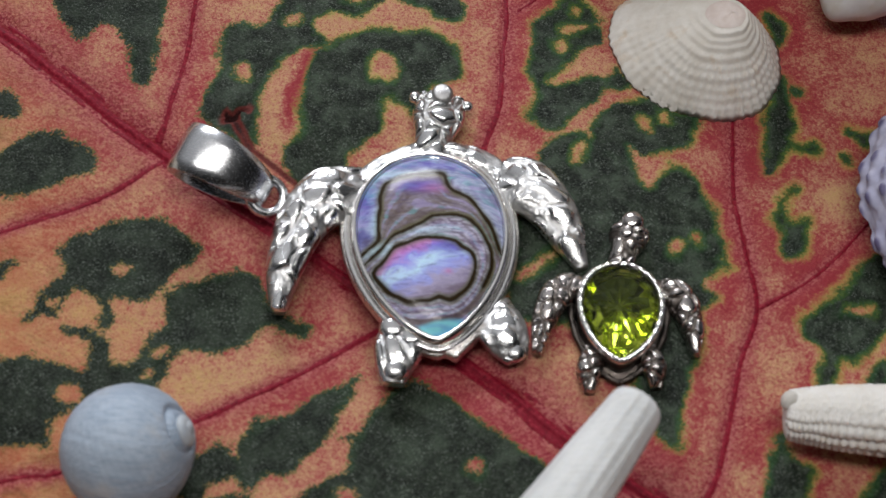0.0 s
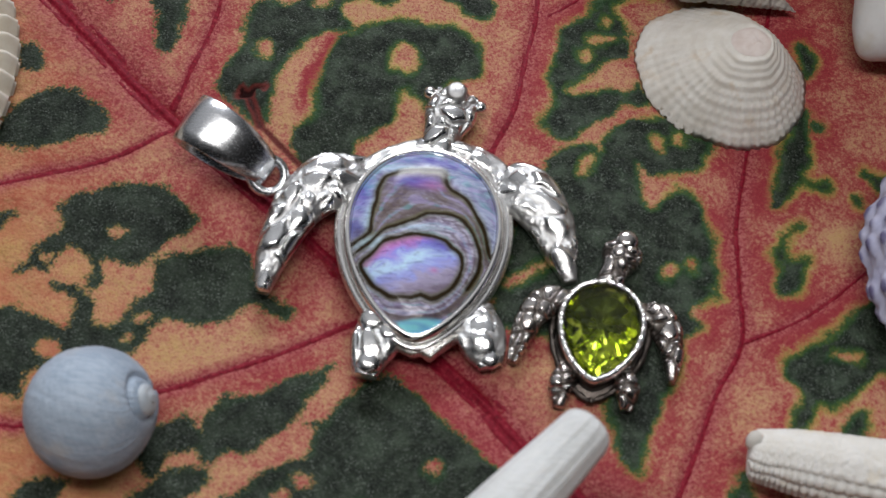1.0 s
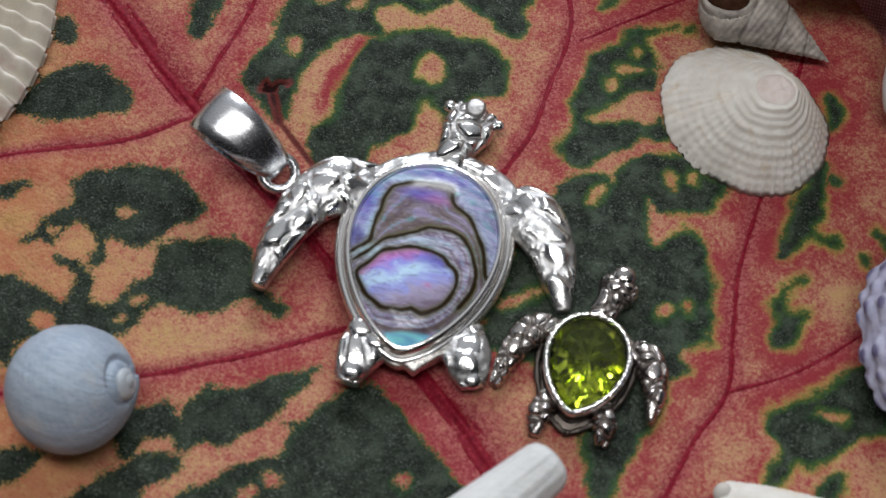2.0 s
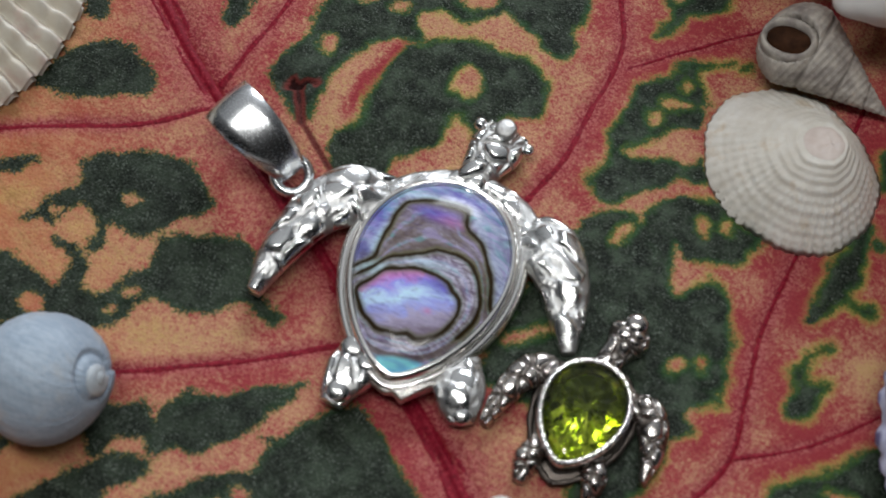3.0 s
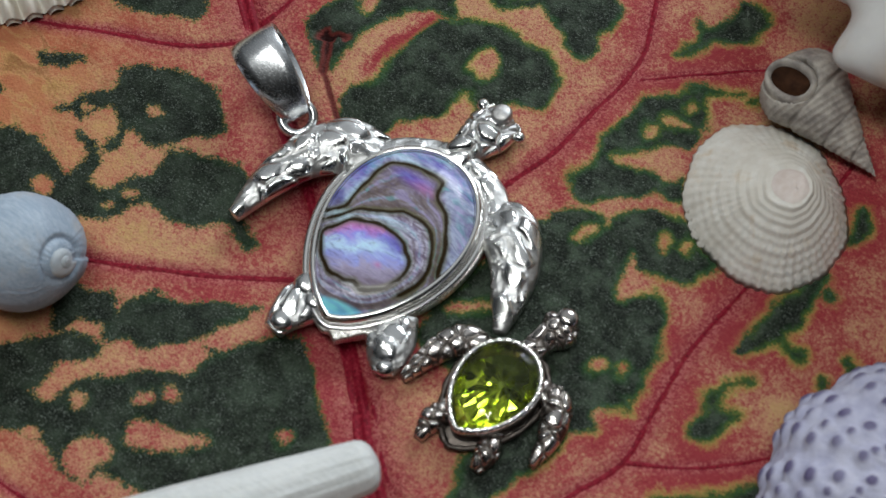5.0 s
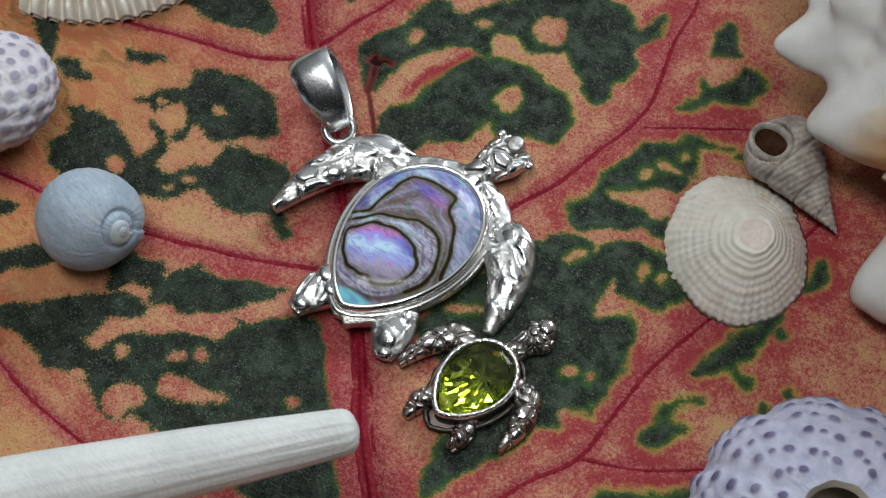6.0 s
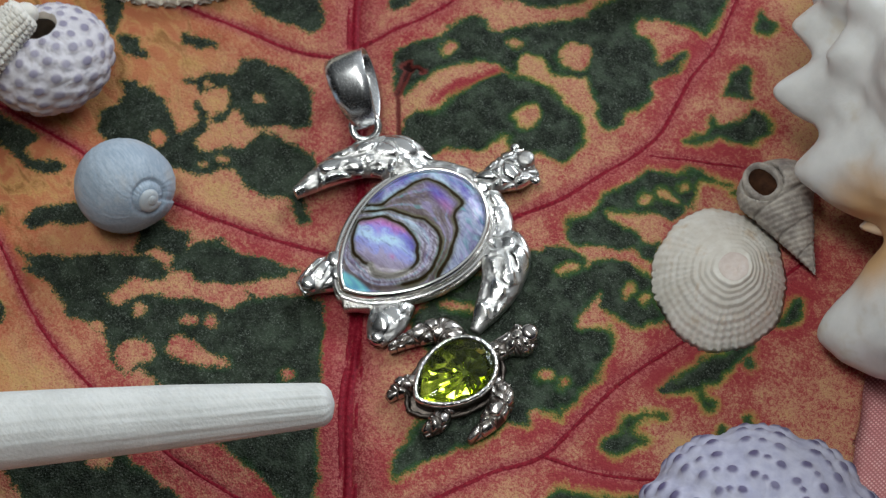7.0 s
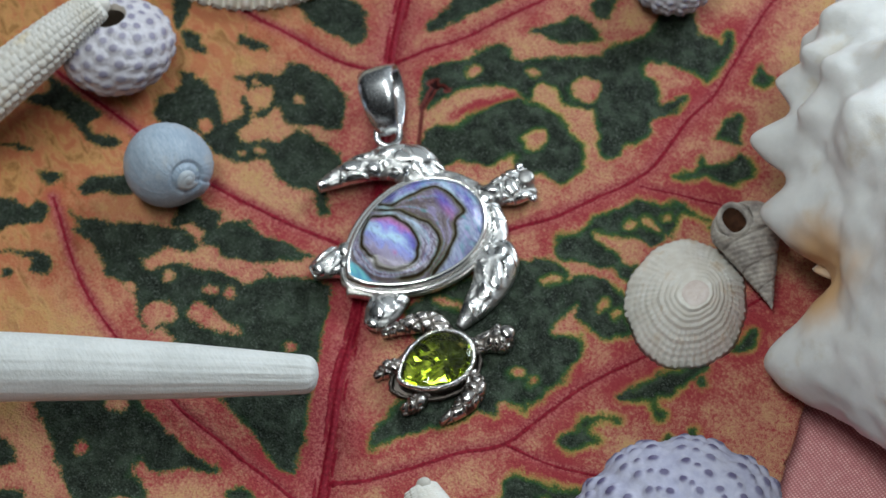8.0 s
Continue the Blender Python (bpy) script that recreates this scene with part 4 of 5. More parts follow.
def rim_loft(outline, profile, c, deg):
    """A ring wall: profile is a closed list of (outward offset, height)."""
    n = len(outline)
    v = []
    p = np.array(outline)
    d = np.roll(p, -1, 0) - np.roll(p, 1, 0)
    d /= np.linalg.norm(d, axis=1)[:, None] + 1e-9
    out = np.stack([d[:, 1], -d[:, 0]], 1)
    for off, z in profile:
        q = placed((p + out * off).tolist(), c, deg)
        v += [(x, y, z) for x, y in q]
    k = len(profile)
    return v, grid_faces(k, n, True, True)


def slab(outline, z0, z1, c, deg, bevel=0.02):
    """A plate with softened edges."""
    n = len(outline)
    p = np.array(outline)
    d = np.roll(p, -1, 0) - np.roll(p, 1, 0)
    d /= np.linalg.norm(d, axis=1)[:, None] + 1e-9
    out = np.stack([d[:, 1], -d[:, 0]], 1)
    rings = []
    for off, z in ((-bevel, z0), (0, z0 + bevel), (0, z1 - bevel), (-bevel * 0.35, z1 - bevel * 0.3), (-bevel, z1)):
        rings.append([(x, y, z) for x, y in placed((p + out * off).tolist(), c, deg)])
    return loft(rings, True)


def lumps(p, scale, seed):
    """Cast relief, 0 to 1: smooth rounded bosses of uneven size with crinkled metal between them."""
    w = Vector((noise.noise(Vector((p[0] * 3 + seed, p[1] * 3, 1.0))), noise.noise(Vector((p[0] * 3, p[1] * 3 + seed, 5.0))), 0.0))
    q = Vector((p[0] * scale * 0.8 + seed, p[1] * scale * 1.1, p[2] * scale)) + 0.35 * w
    d, at = noise.voronoi(q)
    size = 0.52 + 0.20 * math.sin(at[0].x * 37.0 + at[0].y * 91.0)
    boss = max(0.0, min(1.0, (size + 0.22 - d[0]) / 0.42, (d[1] - d[0]) * 3.0))
    boss = boss * boss * (3 - 2 * boss)
    way = at[0].x * 53.0 + at[0].y * 17.0
    tilt = (q.x - at[0].x) * math.cos(way) + (q.y - at[0].y) * math.sin(way)
    rough = 0.5 + 0.55 * noise.noise(q * 2.6) + 0.32 * noise.noise(q * 6.0)
    return max(0.0, min(1.0, 0.16 + boss * (0.55 + 0.7 * tilt) + (1 - boss) * 0.37 * rough + 0.10 * noise.noise(q * 1.6)))


def plates(p, scale, seed):
    """Many-sided plates of uneven size, parted by narrow seams."""
    w = noise.noise(Vector((p[0] * 5 + seed, p[1] * 5, 1.0)))
    d = noise.voronoi(Vector((p[0] * scale + seed + 0.15 * w, p[1] * scale, seed)))[0]
    flat = min(1.0, (d[1] - d[0]) * 2.6)
    return 0.06 + 0.80 * flat * (2 - flat) + 0.14 * max(0.0, 1 - d[0] * 1.6)


def limb(line, halves, heights, z0, scale, amp, seed, rows=56, cols=26, relief=lumps):
    """A flipper: a domed, tapering limb with hammered or scaly relief. line: xy points; heights: its height over z0."""
    c = smooth_path(line, rows)
    hw = smooth_path([(h, t) for h, t in zip(halves, heights)], rows)
    tang = np.gradient(c, axis=0)
    tang /= np.linalg.norm(tang, axis=1)[:, None]
    side = np.stack([tang[:, 1], -tang[:, 0]], 1)
    v, rel = [], []
    ring = cols + 4
    length = np.r_[0, np.cumsum(np.linalg.norm(np.diff(c, axis=0), axis=1))]
    for i in range(rows):
        h, t = hw[i]
        for j in range(cols):
            a = math.pi * j / (cols - 1)
            s, up = math.cos(a), math.sin(a) ** 0.7
            l = relief((length[i], s * h, 0.0), scale, seed)
            fade = math.sin(a) ** 0.4
            d = amp * (l - 0.4) * fade
            w = h * (1 + d * 0.5 / max(h, 0.05))
            v.append((c[i][0] + side[i][0] * s * w, c[i][1] + side[i][1] * s * w, z0 + 0.3 * t + 0.7 * t * up + d))
            rel.append(l if 0 < j < cols - 1 else 0.2)
        for j in range(4):
            s = -1 + 2 * (j + 0.5) / 4
            v.append((c[i][0] + side[i][0] * s * h * 0.9, c[i][1] + side[i][1] * s * h * 0.9, z0))
            rel.append(0.1)
    f = grid_faces(rows, ring, True, False)
    a, b = tuple(range(ring)), tuple(range((rows - 1) * ring, rows * ring))
    return v, f + [a[::-1], b], {"relief": rel}


def knuckled(limb_geo, knobs):
    """A limb with rounded knuckles run into it; knobs: x, y, z, radius, flatness."""
    v, f, rel = list(limb_geo[0]), list(limb_geo[1]), list(limb_geo[2]["relief"])
    for x, y, z, r, sq in knobs:
        bv, bf = ball((x, y, z), r, 12, sq)
        f += [tuple(i + len(v) for i in q) for q in bf]
        v += bv
        rel += [0.75 if p[2] > z else 0.3 for p in bv]
    return v, f, {"relief": rel}


def lump_ball(c, r, sq=0.8):
    v, f = ball(c, r, 14, sq)
    return v, f, {"relief": [0.75] * len(v)}


def dome(outline, c, deg, z_edge, z_top, rings=26, power=2.2):
    """A cushion-topped stone: returns verts, faces and local coordinates."""
    n = len(outline)
    v, loc = [], []
    for i in range(rings + 1):
        s = 1 - i / (rings + 0.001)
        q = [(x * s, y * s) for x, y in outline]
        z = z_edge + (z_top - z_edge) * (1 - s**power)
        v += [(x, y, z) for x, y in placed(q, c, deg)]
        loc += q
    return v, grid_faces(rings + 1, n, True, False), np.array(loc)


pendant = thing("turtle_pendant", (0.1, -0.2, 0.0), "silver pendant of two sea turtles lying on the leaf", "pendant")
MC, MD = (-0.215, -0.26), 4.5  # the mother's centre and turn
mother = part("mother_turtle", slab(teardrop(120, 1.60, 2.14, 0.42), 0.03, 0.13, MC, MD), GRAIN, pendant, "large turtle body of grainy silver")


def build_mother():
    sub = lambda name, geo, mat, label="": part(name, geo, mat, mother, label, root=pendant)
    inner = teardrop(140, 1.30, 1.84, 0.42)
    sub("bezel", rim_loft(inner, [(0.0, 0.10), (0.075, 0.10), (0.07, 0.18), (0.045, 0.225), (0.02, 0.235), (0.0, 0.22)], MC, MD), POLISH, "smooth polished bezel")
    sub("ledge", rim_loft(inner, [(0.075, 0.12), (0.13, 0.12), (0.125, 0.155), (0.10, 0.165), (0.075, 0.155)], MC, MD), POLISH)
    v, f, loc = dome(teardrop(260, 1.29, 1.83, 0.42), MC, MD, 0.20, 0.325, 84, 4.6)
    x, y = loc[:, 0], loc[:, 1]
    # growth bands round a core low in the stone, each within the next
    x, y = x + 0.012 * value_noise(x * 9, y * 9, 52), y + 0.012 * value_noise(x * 9, y * 9, 53)

    def within(pts):
        p = np.array(pts)
        q, r, t = np.roll(p, 1, 0), np.roll(p, -1, 0), np.roll(p, -2, 0)
        p = np.stack([p, (9 * (p + r) - q - t) / 16], 1).reshape(-1, 2)
        far, inside = np.full(x.shape, 9.0), np.zeros(x.shape, bool)
        for (x0, y0), (x1, y1) in zip(p, np.roll(p, -1, 0)):
            far = np.minimum(far, from_line(x, y, x0, y0, x1, y1)[0])
            inside ^= ((y0 > y) != (y1 > y)) & (x < (x1 - x0) * (y - y0) / (y1 - y0 + 1e-12) + x0)
        return np.where(inside, far, -far)

    one = within([(-0.52, -0.29), (-0.45, -0.21), (-0.33, -0.10), (-0.20, -0.03), (-0.04, 0.01), (0.09, -0.01), (0.20, -0.04), (0.26, -0.10), (0.34, -0.16), (0.37, -0.25), (0.35, -0.37), (0.29, -0.49), (0.21, -0.57), (0.12, -0.61), (0.03, -0.59), (-0.05, -0.62), (-0.18, -0.61), (-0.31, -0.57), (-0.39, -0.51), (-0.49, -0.37)])
    two = within([(-0.56, -0.18), (-0.44, -0.07), (-0.28, 0.06), (-0.17, 0.12), (-0.08, 0.16), (0.01, 0.22), (0.17, 0.23), (0.30, 0.20), (0.41, 0.12), (0.48, -0.01), (0.52, -0.15), (0.51, -0.30), (0.45, -0.42), (0.36, -0.56), (0.24, -0.67), (0.09, -0.75), (-0.08, -0.77), (-0.23, -0.74), (-0.37, -0.64), (-0.60, -0.41), (-0.70, -0.26)])
    three = within([(-0.64, -0.11), (-0.52, -0.04), (-0.46, 0.05), (-0.45, 0.24), (-0.42, 0.49), (-0.39, 0.59), (-0.32, 0.63), (-0.18, 0.67), (-0.02, 0.69), (0.11, 0.70), (0.16, 0.66), (0.17, 0.57), (0.21, 0.49), (0.34, 0.41), (0.44, 0.29), (0.52, 0.15), (0.57, 0.02), (0.60, -0.10), (0.68, -0.31), (0.48, -0.70), (0.12, -0.99), (-0.30, -0.91), (-0.83, -0.31)])
    split = lambda a, b: np.abs(a) / (np.abs(a) + np.abs(b) + 1e-6)
    band = np.where(one > 0, 1 - np.minimum(one / 0.3, 1), np.where(two > 0, 1 + split(one, two), np.where(three > 0, 2 + split(two, three), 3 + np.minimum(-three, 0.9))))
    # the second line fades out below the core
    low = np.clip((-0.45 - y) / 0.15, 0, 1)
    line = np.minimum(np.minimum(np.abs(one), np.abs(two) + 0.06 * low), np.abs(three) + 0.2 * np.clip((-0.15 - y) / 0.15, 0, 1))
    spot = lambda px, py, r, q: np.clip(np.exp(-(((x - px) / r) ** 2 + ((y - py) / q) ** 2)), 0, 1)
    inner = one > 0
    tint = {
        "blue": 0.95 * spot(0.16, -0.09, 0.16, 0.09) * inner + 0.75 * spot(-0.10, 0.55, 0.22, 0.07) * (band < 3) + 0.6 * spot(-0.56, 0.40, 0.08, 0.25) * (band > 3) + 0.5 * spot(0.05, 0.80, 0.4, 0.05) * (band > 3),
        "sky": 0.75 * np.exp(-(((y + 0.22 - 0.55 * (x + 0.03)) / 0.07) ** 2 + ((x + 0.07) / 0.17) ** 2)) * inner + 0.95 * spot(-0.47, -0.10, 0.15, 0.06) * (band < 3) * (band > 1) + 0.8 * spot(-0.48, 0.16, 0.05, 0.14) * (band > 3) + 0.6 * spot(-0.2, 0.70, 0.25, 0.03) * (band > 3) + 0.5 * spot(-0.05, 0.07, 0.22, 0.04) * (band < 2) * (band > 1),
        "rose": 0.8 * np.exp(-((one - 0.035) / 0.045) ** 2) * (x < 0.0) * (y > -0.32) * inner + 0.8 * spot(0.12, -0.35, 0.04, 0.025) + 0.6 * spot(0.06, 0.52, 0.14, 0.05) * (band > 2),
        "line": line,
        "tip": np.clip((-0.785 - y + 0.12 * x) / 0.03, 0, 1) * np.clip((x + 0.20 + 0.3 * (y + 0.8)) / 0.05, 0, 1) * 0.85,
        "band": band,
        "across": 0.5 + 0.5 * ((y + 0.30) * 0.94 - (x + 0.07) * 0.35) / 0.34,
    }
    sub("abalone_stone", (v, f, tint), ABALONE, "domed abalone shell inlay, banded violet, blue and grey")
    sub("front_flipper", limb([(-0.80, 0.34), (-1.14, 0.24), (-1.37, -0.06), (-1.49, -0.48), (-1.53, -0.93)], [0.24, 0.29, 0.23, 0.17, 0.07], [0.13, 0.24, 0.24, 0.2, 0.12], 0.03, 4.3, 0.056, 3.1, 150, 64), CAST, "hammered silver flipper")
    sub("front_flipper", limb([(0.38, 0.47), (0.62, 0.44), (0.86, 0.2), (1.01, -0.1), (1.13, -0.38)], [0.24, 0.28, 0.23, 0.16, 0.06], [0.13, 0.23, 0.22, 0.18, 0.12], 0.03, 4.4, 0.056, 11.9, 150, 64), CAST, "hammered silver flipper")
    sub("rear_flipper", knuckled(limb([(-0.36, -0.95), (-0.46, -1.22), (-0.50, -1.40), (-0.51, -1.57)], [0.22, 0.22, 0.17, 0.10], [0.13, 0.16, 0.15, 0.10], 0.0, 4.4, 0.05, 14.2, 80, 44), [(-0.52, -1.06, 0.11, 0.13, 0.6), (-0.36, -1.15, 0.12, 0.11, 0.6), (-0.49, -1.45, 0.08, 0.12, 0.7)]), CAST)
    sub("rear_flipper", knuckled(limb([(0.30, -0.80), (0.42, -1.03), (0.49, -1.18), (0.55, -1.31)], [0.20, 0.22, 0.18, 0.10], [0.13, 0.17, 0.15, 0.10], 0.02, 4.4, 0.05, 21.7, 80, 44), [(0.43, -1.00, 0.11, 0.17, 0.5), (0.53, -1.24, 0.09, 0.10, 0.7)]), CAST)
    sub("tail", slab([(-0.26, 0.14), (-0.20, 0.03), (-0.10, -0.02), (0.02, -0.09), (0.10, -0.01), (0.22, 0.10), (0.28, 0.18)], 0.02, 0.15, (0.0, -1.26), MD, 0.03), GRAIN)
    sub("head", limb([(-0.23, 0.62), (-0.22, 0.90), (-0.18, 1.15), (-0.14, 1.40)], [0.20, 0.17, 0.24, 0.20], [0.14, 0.2, 0.22, 0.14], 0.03, 5.6, 0.05, 31.0, 110, 60, plates), CAST)
    sub("shoulder", limb([(-0.86, 0.40), (-0.62, 0.62), (-0.22, 0.78), (0.22, 0.70), (0.42, 0.52)], [0.13, 0.12, 0.12, 0.12, 0.13], [0.13, 0.14, 0.15, 0.14, 0.13], 0.03, 6.0, 0.03, 71.0, 60, 18), CAST)
    sub("eye", lump_ball((-0.40, 1.37, 0.12), 0.062), CAST)
    sub("eye", lump_ball((0.085, 1.29, 0.12), 0.058), CAST)
    sub("crown", slab([(0.10 * math.cos(a), 0.10 * math.sin(a)) for a in np.linspace(0, 2 * math.pi, 28, endpoint=False)], 0.14, 0.285, (-0.15, 1.335), 3, 0.03), CAST, "flat round plate on the head")


build_mother()

BC, BD = (1.44, -0.885), -2.0
baby = part("baby_turtle", slab(teardrop(90, 0.86, 1.16, 0.42), 0.0, 0.045, (BC[0], BC[1] - 0.03), BD, 0.012), OXID, pendant, "small turtle body of dark oxidised silver")


def build_baby():
    sub = lambda name, geo, mat, label="": part(name, geo, mat, baby, label, root=pendant)
    inner = teardrop(110, 0.66, 0.90, 0.42)
    sub("setting", rim_loft(inner, [(0.0, 0.035), (0.05, 0.035), (0.045, 0.215), (0.0, 0.215)], BC, BD), OXID, "dark wall of the setting")
    inner = teardrop(264, 0.66, 0.90, 0.42)

    def notched(geo, deep):
        """Small even notches round a rim."""
        return [(x, y, z + (deep * math.cos(2 * math.pi * 33 * i / 264) if z > 0.2 else 0.0)) for i, (x, y, z) in enumerate(geo[0])], geo[1]

    sub("bezel", notched(rim_loft(inner, [(0.0, 0.20), (0.052, 0.205), (0.058, 0.225), (0.05, 0.25), (0.03, 0.265), (0.01, 0.262), (0.0, 0.24)], BC, BD), 0.004), POLISH, "bright notched bezel")
    rim = placed(teardrop(64, 0.84, 1.15, 0.42), (BC[0], BC[1] - 0.03), BD)
    sub("beaded_rim", tube([(x, y, 0.085) for x, y in rim + rim[:1]], [0.028 + 0.008 * math.sin(i * 1.9) for i in range(65)], 8), OXID)
    # pear-cut gem: clear crown over added green mirrors for its sparkle, deepest under the round end
    n = 26
    rng = random.Random(5)

    def ring(w, l, z, half, shift=0.0, cut=0.0):
        pts = placed([(x, y + shift) for x, y in teardrop(2 * n, w, l, 0.42)[half::2]], BC, BD)
        return [(x, y, z + cut * rng.uniform(-1, 1)) for x, y in pts]

    def skin(tiers, first, last):
        v = [p for r in tiers for p in r]
        tri = [tuple(range(n))[::-1]] * first + [tuple(range(len(v) - n, len(v)))] * last
        for row in range(len(tiers) - 1):
            for k in range(n):
                a, b = row * n + k, row * n + (k + 1) % n
                c, d = (row + 1) * n + k, (row + 1) * n + (k + 1) % n
                tri += [(a, b, c), (b, d, c)] if row % 2 == 0 else [(a, d, c), (a, b, d)]
        return v, tri

    v, tri = skin([ring(0.06, 0.08, 0.056, 0, 0.13), ring(0.22, 0.30, 0.095, 1, 0.10, 0.024), ring(0.36, 0.50, 0.128, 0, 0.06, 0.030), ring(0.50, 0.70, 0.168, 1, 0.02, 0.024), ring(0.66, 0.90, 0.225, 0)], 1, 0)
    bright = [q for q in tri if max(q) >= 4 * n or sum(v[i][1] for i in q) / len(q) < BC[1] + 0.13 + 0.09 * math.sin(q[0] * 2.7)]
    part("mirror_facets", (v, bright), MIRROR_FACETS, baby, "green metal mirror facets added under the gem to imitate its sparkle", smooth=False, root=pendant)
    # added dark sheet, seen where the mirrors are left out, imitates unlit facets
    part("dark_backing", ([(x, y, z - 0.004) for x, y, z in v], [q for q in tri if max(q) < 4 * n]), DARK_BACKING, baby, "dark backing added under the gem for its unlit round end", smooth=False, root=pendant)
    part("gem", skin([ring(0.66, 0.90, 0.232, 0), ring(0.57, 0.78, 0.258, 1), ring(0.43, 0.59, 0.276, 0)], 1, 1), PERIDOT, baby, "faceted green peridot gem", smooth=False, root=pendant)
    sub("front_flipper", limb([(1.18, -0.56), (0.93, -0.64), (0.79, -0.90), (0.72, -1.24)], [0.11, 0.145, 0.11, 0.04], [0.14, 0.2, 0.18, 0.1], 0.02, 7.6, 0.045, 41.3, 110, 48, plates), OXID, "scaly dark silver flipper")
    sub("front_flipper", limb([(1.72, -0.58), (1.95, -0.64), (2.07, -0.90), (2.10, -1.21)], [0.10, 0.14, 0.11, 0.035], [0.14, 0.2, 0.18, 0.1], 0.02, 7.6, 0.045, 47.9, 110, 48, plates), OXID, "scaly dark silver flipper")
    sub("rear_flipper", limb([(1.24, -1.18), (1.17, -1.38), (1.17, -1.59)], [0.10, 0.115, 0.045], [0.12, 0.16, 0.08], 0.02, 8.4, 0.045, 52.3, 70, 40, plates), OXID)
    sub("rear_flipper", limb([(1.66, -1.16), (1.73, -1.34), (1.74, -1.53)], [0.10, 0.11, 0.045], [0.12, 0.16, 0.08], 0.02, 8.4, 0.045, 57.7, 70, 40, plates), OXID)
    sub("head", limb([(1.46, -0.40), (1.50, -0.22), (1.55, -0.06), (1.58, 0.08)], [0.13, 0.12, 0.185, 0.11], [0.14, 0.2, 0.25, 0.18], 0.03, 8.5, 0.04, 61.0, 80, 44, plates), OXID)
    sub("crown", lump_ball((1.57, 0.03, 0.25), 0.10, sq=0.6), OXID)
    sub("eye", lump_ball((1.46, -0.03, 0.22), 0.04), OXID)
    sub("eye", lump_ball((1.67, -0.07, 0.22), 0.04), OXID)


build_baby()


def build_bail():
    top, low = np.array((-2.445, 0.465, 0.54)), np.array((-1.69, 0.22, 0.17))
    l = (low - top) / np.linalg.norm(low - top)
    w = np.array((0.22, 0.45, 0.13))
    w -= l * (w @ l)
    w /= np.linalg.norm(w)
    n = np.cross(l, w)
    n = n if n[2] > 0 else -n
    size = np.linalg.norm(low - top)
    count = 72
    loop = []
    for k in range(count):
        a = 2 * math.pi * k / count
        s = abs(math.sin(a / 2))
        b = (0.31 if math.sin(a) > 0 else 0.24) * math.sin(a) * s**0.45
        loop.append((size * (0.5 + 0.5 * math.cos(a)), b - 0.09 * s))
    loop = np.array(loop)
    d = np.roll(loop, -1, 0) - np.roll(loop, 1, 0)
    d /= np.linalg.norm(d, axis=1)[:, None] + 1e-9
    nor = np.stack([-d[:, 1], d[:, 0]], 1)
    side = 1.0 if nor[count // 2][0] < 0 else -1.0
    v = []
    prof = [(-1, 0), (-0.97, 0.012), (-0.5, 0.018), (0, 0.020), (0.5, 0.018), (0.97, 0.012), (1, 0), (0.97, -0.012), (0, -0.012), (-0.97, -0.012)]
    for (a, b), nn in zip(loop, nor):
        t = a / size
        half = 0.132 + 0.108 * (1 - max(0.0, t) ** 2.6)
        for s, off in prof:
            rise = off + 0.010 * (1 - s * s) * (1 - 0.6 * max(0.0, t))
            q = (a + nn[0] * rise * side, b + nn[1] * rise * side)
            v.append(tuple(top + l * q[0] + n * q[1] + w * half * s))
    part("bail", (v, grid_faces(count, len(prof), True, True)), BRUSHED, pendant, "polished tapering bail loop")
    part("jump_ring", torus((-1.70, 0.195, 0.165), (0.28, -0.34, 0.89), 0.154, 0.047), BRUSHED, pendant, "small round wire ring")
    part("lug", tube([(-1.52, 0.19, 0.13), (-1.42, 0.19, 0.15), (-1.25, 0.2, 0.16)], [0.05, 0.075, 0.10], 12), CAST, pendant)


build_bail()

# ================= shells =================
def spiral(turns, growth, tube_r, offset, drop, n=40, per=60, squash=1.0):
    """A coiled shell, apex at the origin and growing towards -z; full size 1."""
    rings, total = [], int(turns * per)
    for i in range(total + 1):
        th = 2 * math.pi * i / per
        s = growth ** (i / per - turns)
        ring = []
        for k in range(n):
            a = 2 * math.pi * k / n
            r = tube_r * s
            x, z = offset * s + r * math.cos(a), -drop * s + r * math.sin(a) * squash
            ring.append((x * math.cos(th), x * math.sin(th), z))
        rings.append(ring)
    return rings


def oriented(v, axis, size, at, turn=0.0):
    """Local +z laid along axis."""
    q = Vector(axis).to_track_quat("Z", "Y")
    r = Matrix.Rotation(turn, 3, "Z")
    return [tuple(Vector(at) + q @ (r @ Vector(p)) * size) for p in v]


def settle(v, z):
    low = min(p[2] for p in v)
    return [(x, y, h - low + z) for x, y, h in v]


def ground(x, y):
    return float(leaf_height(x, y))


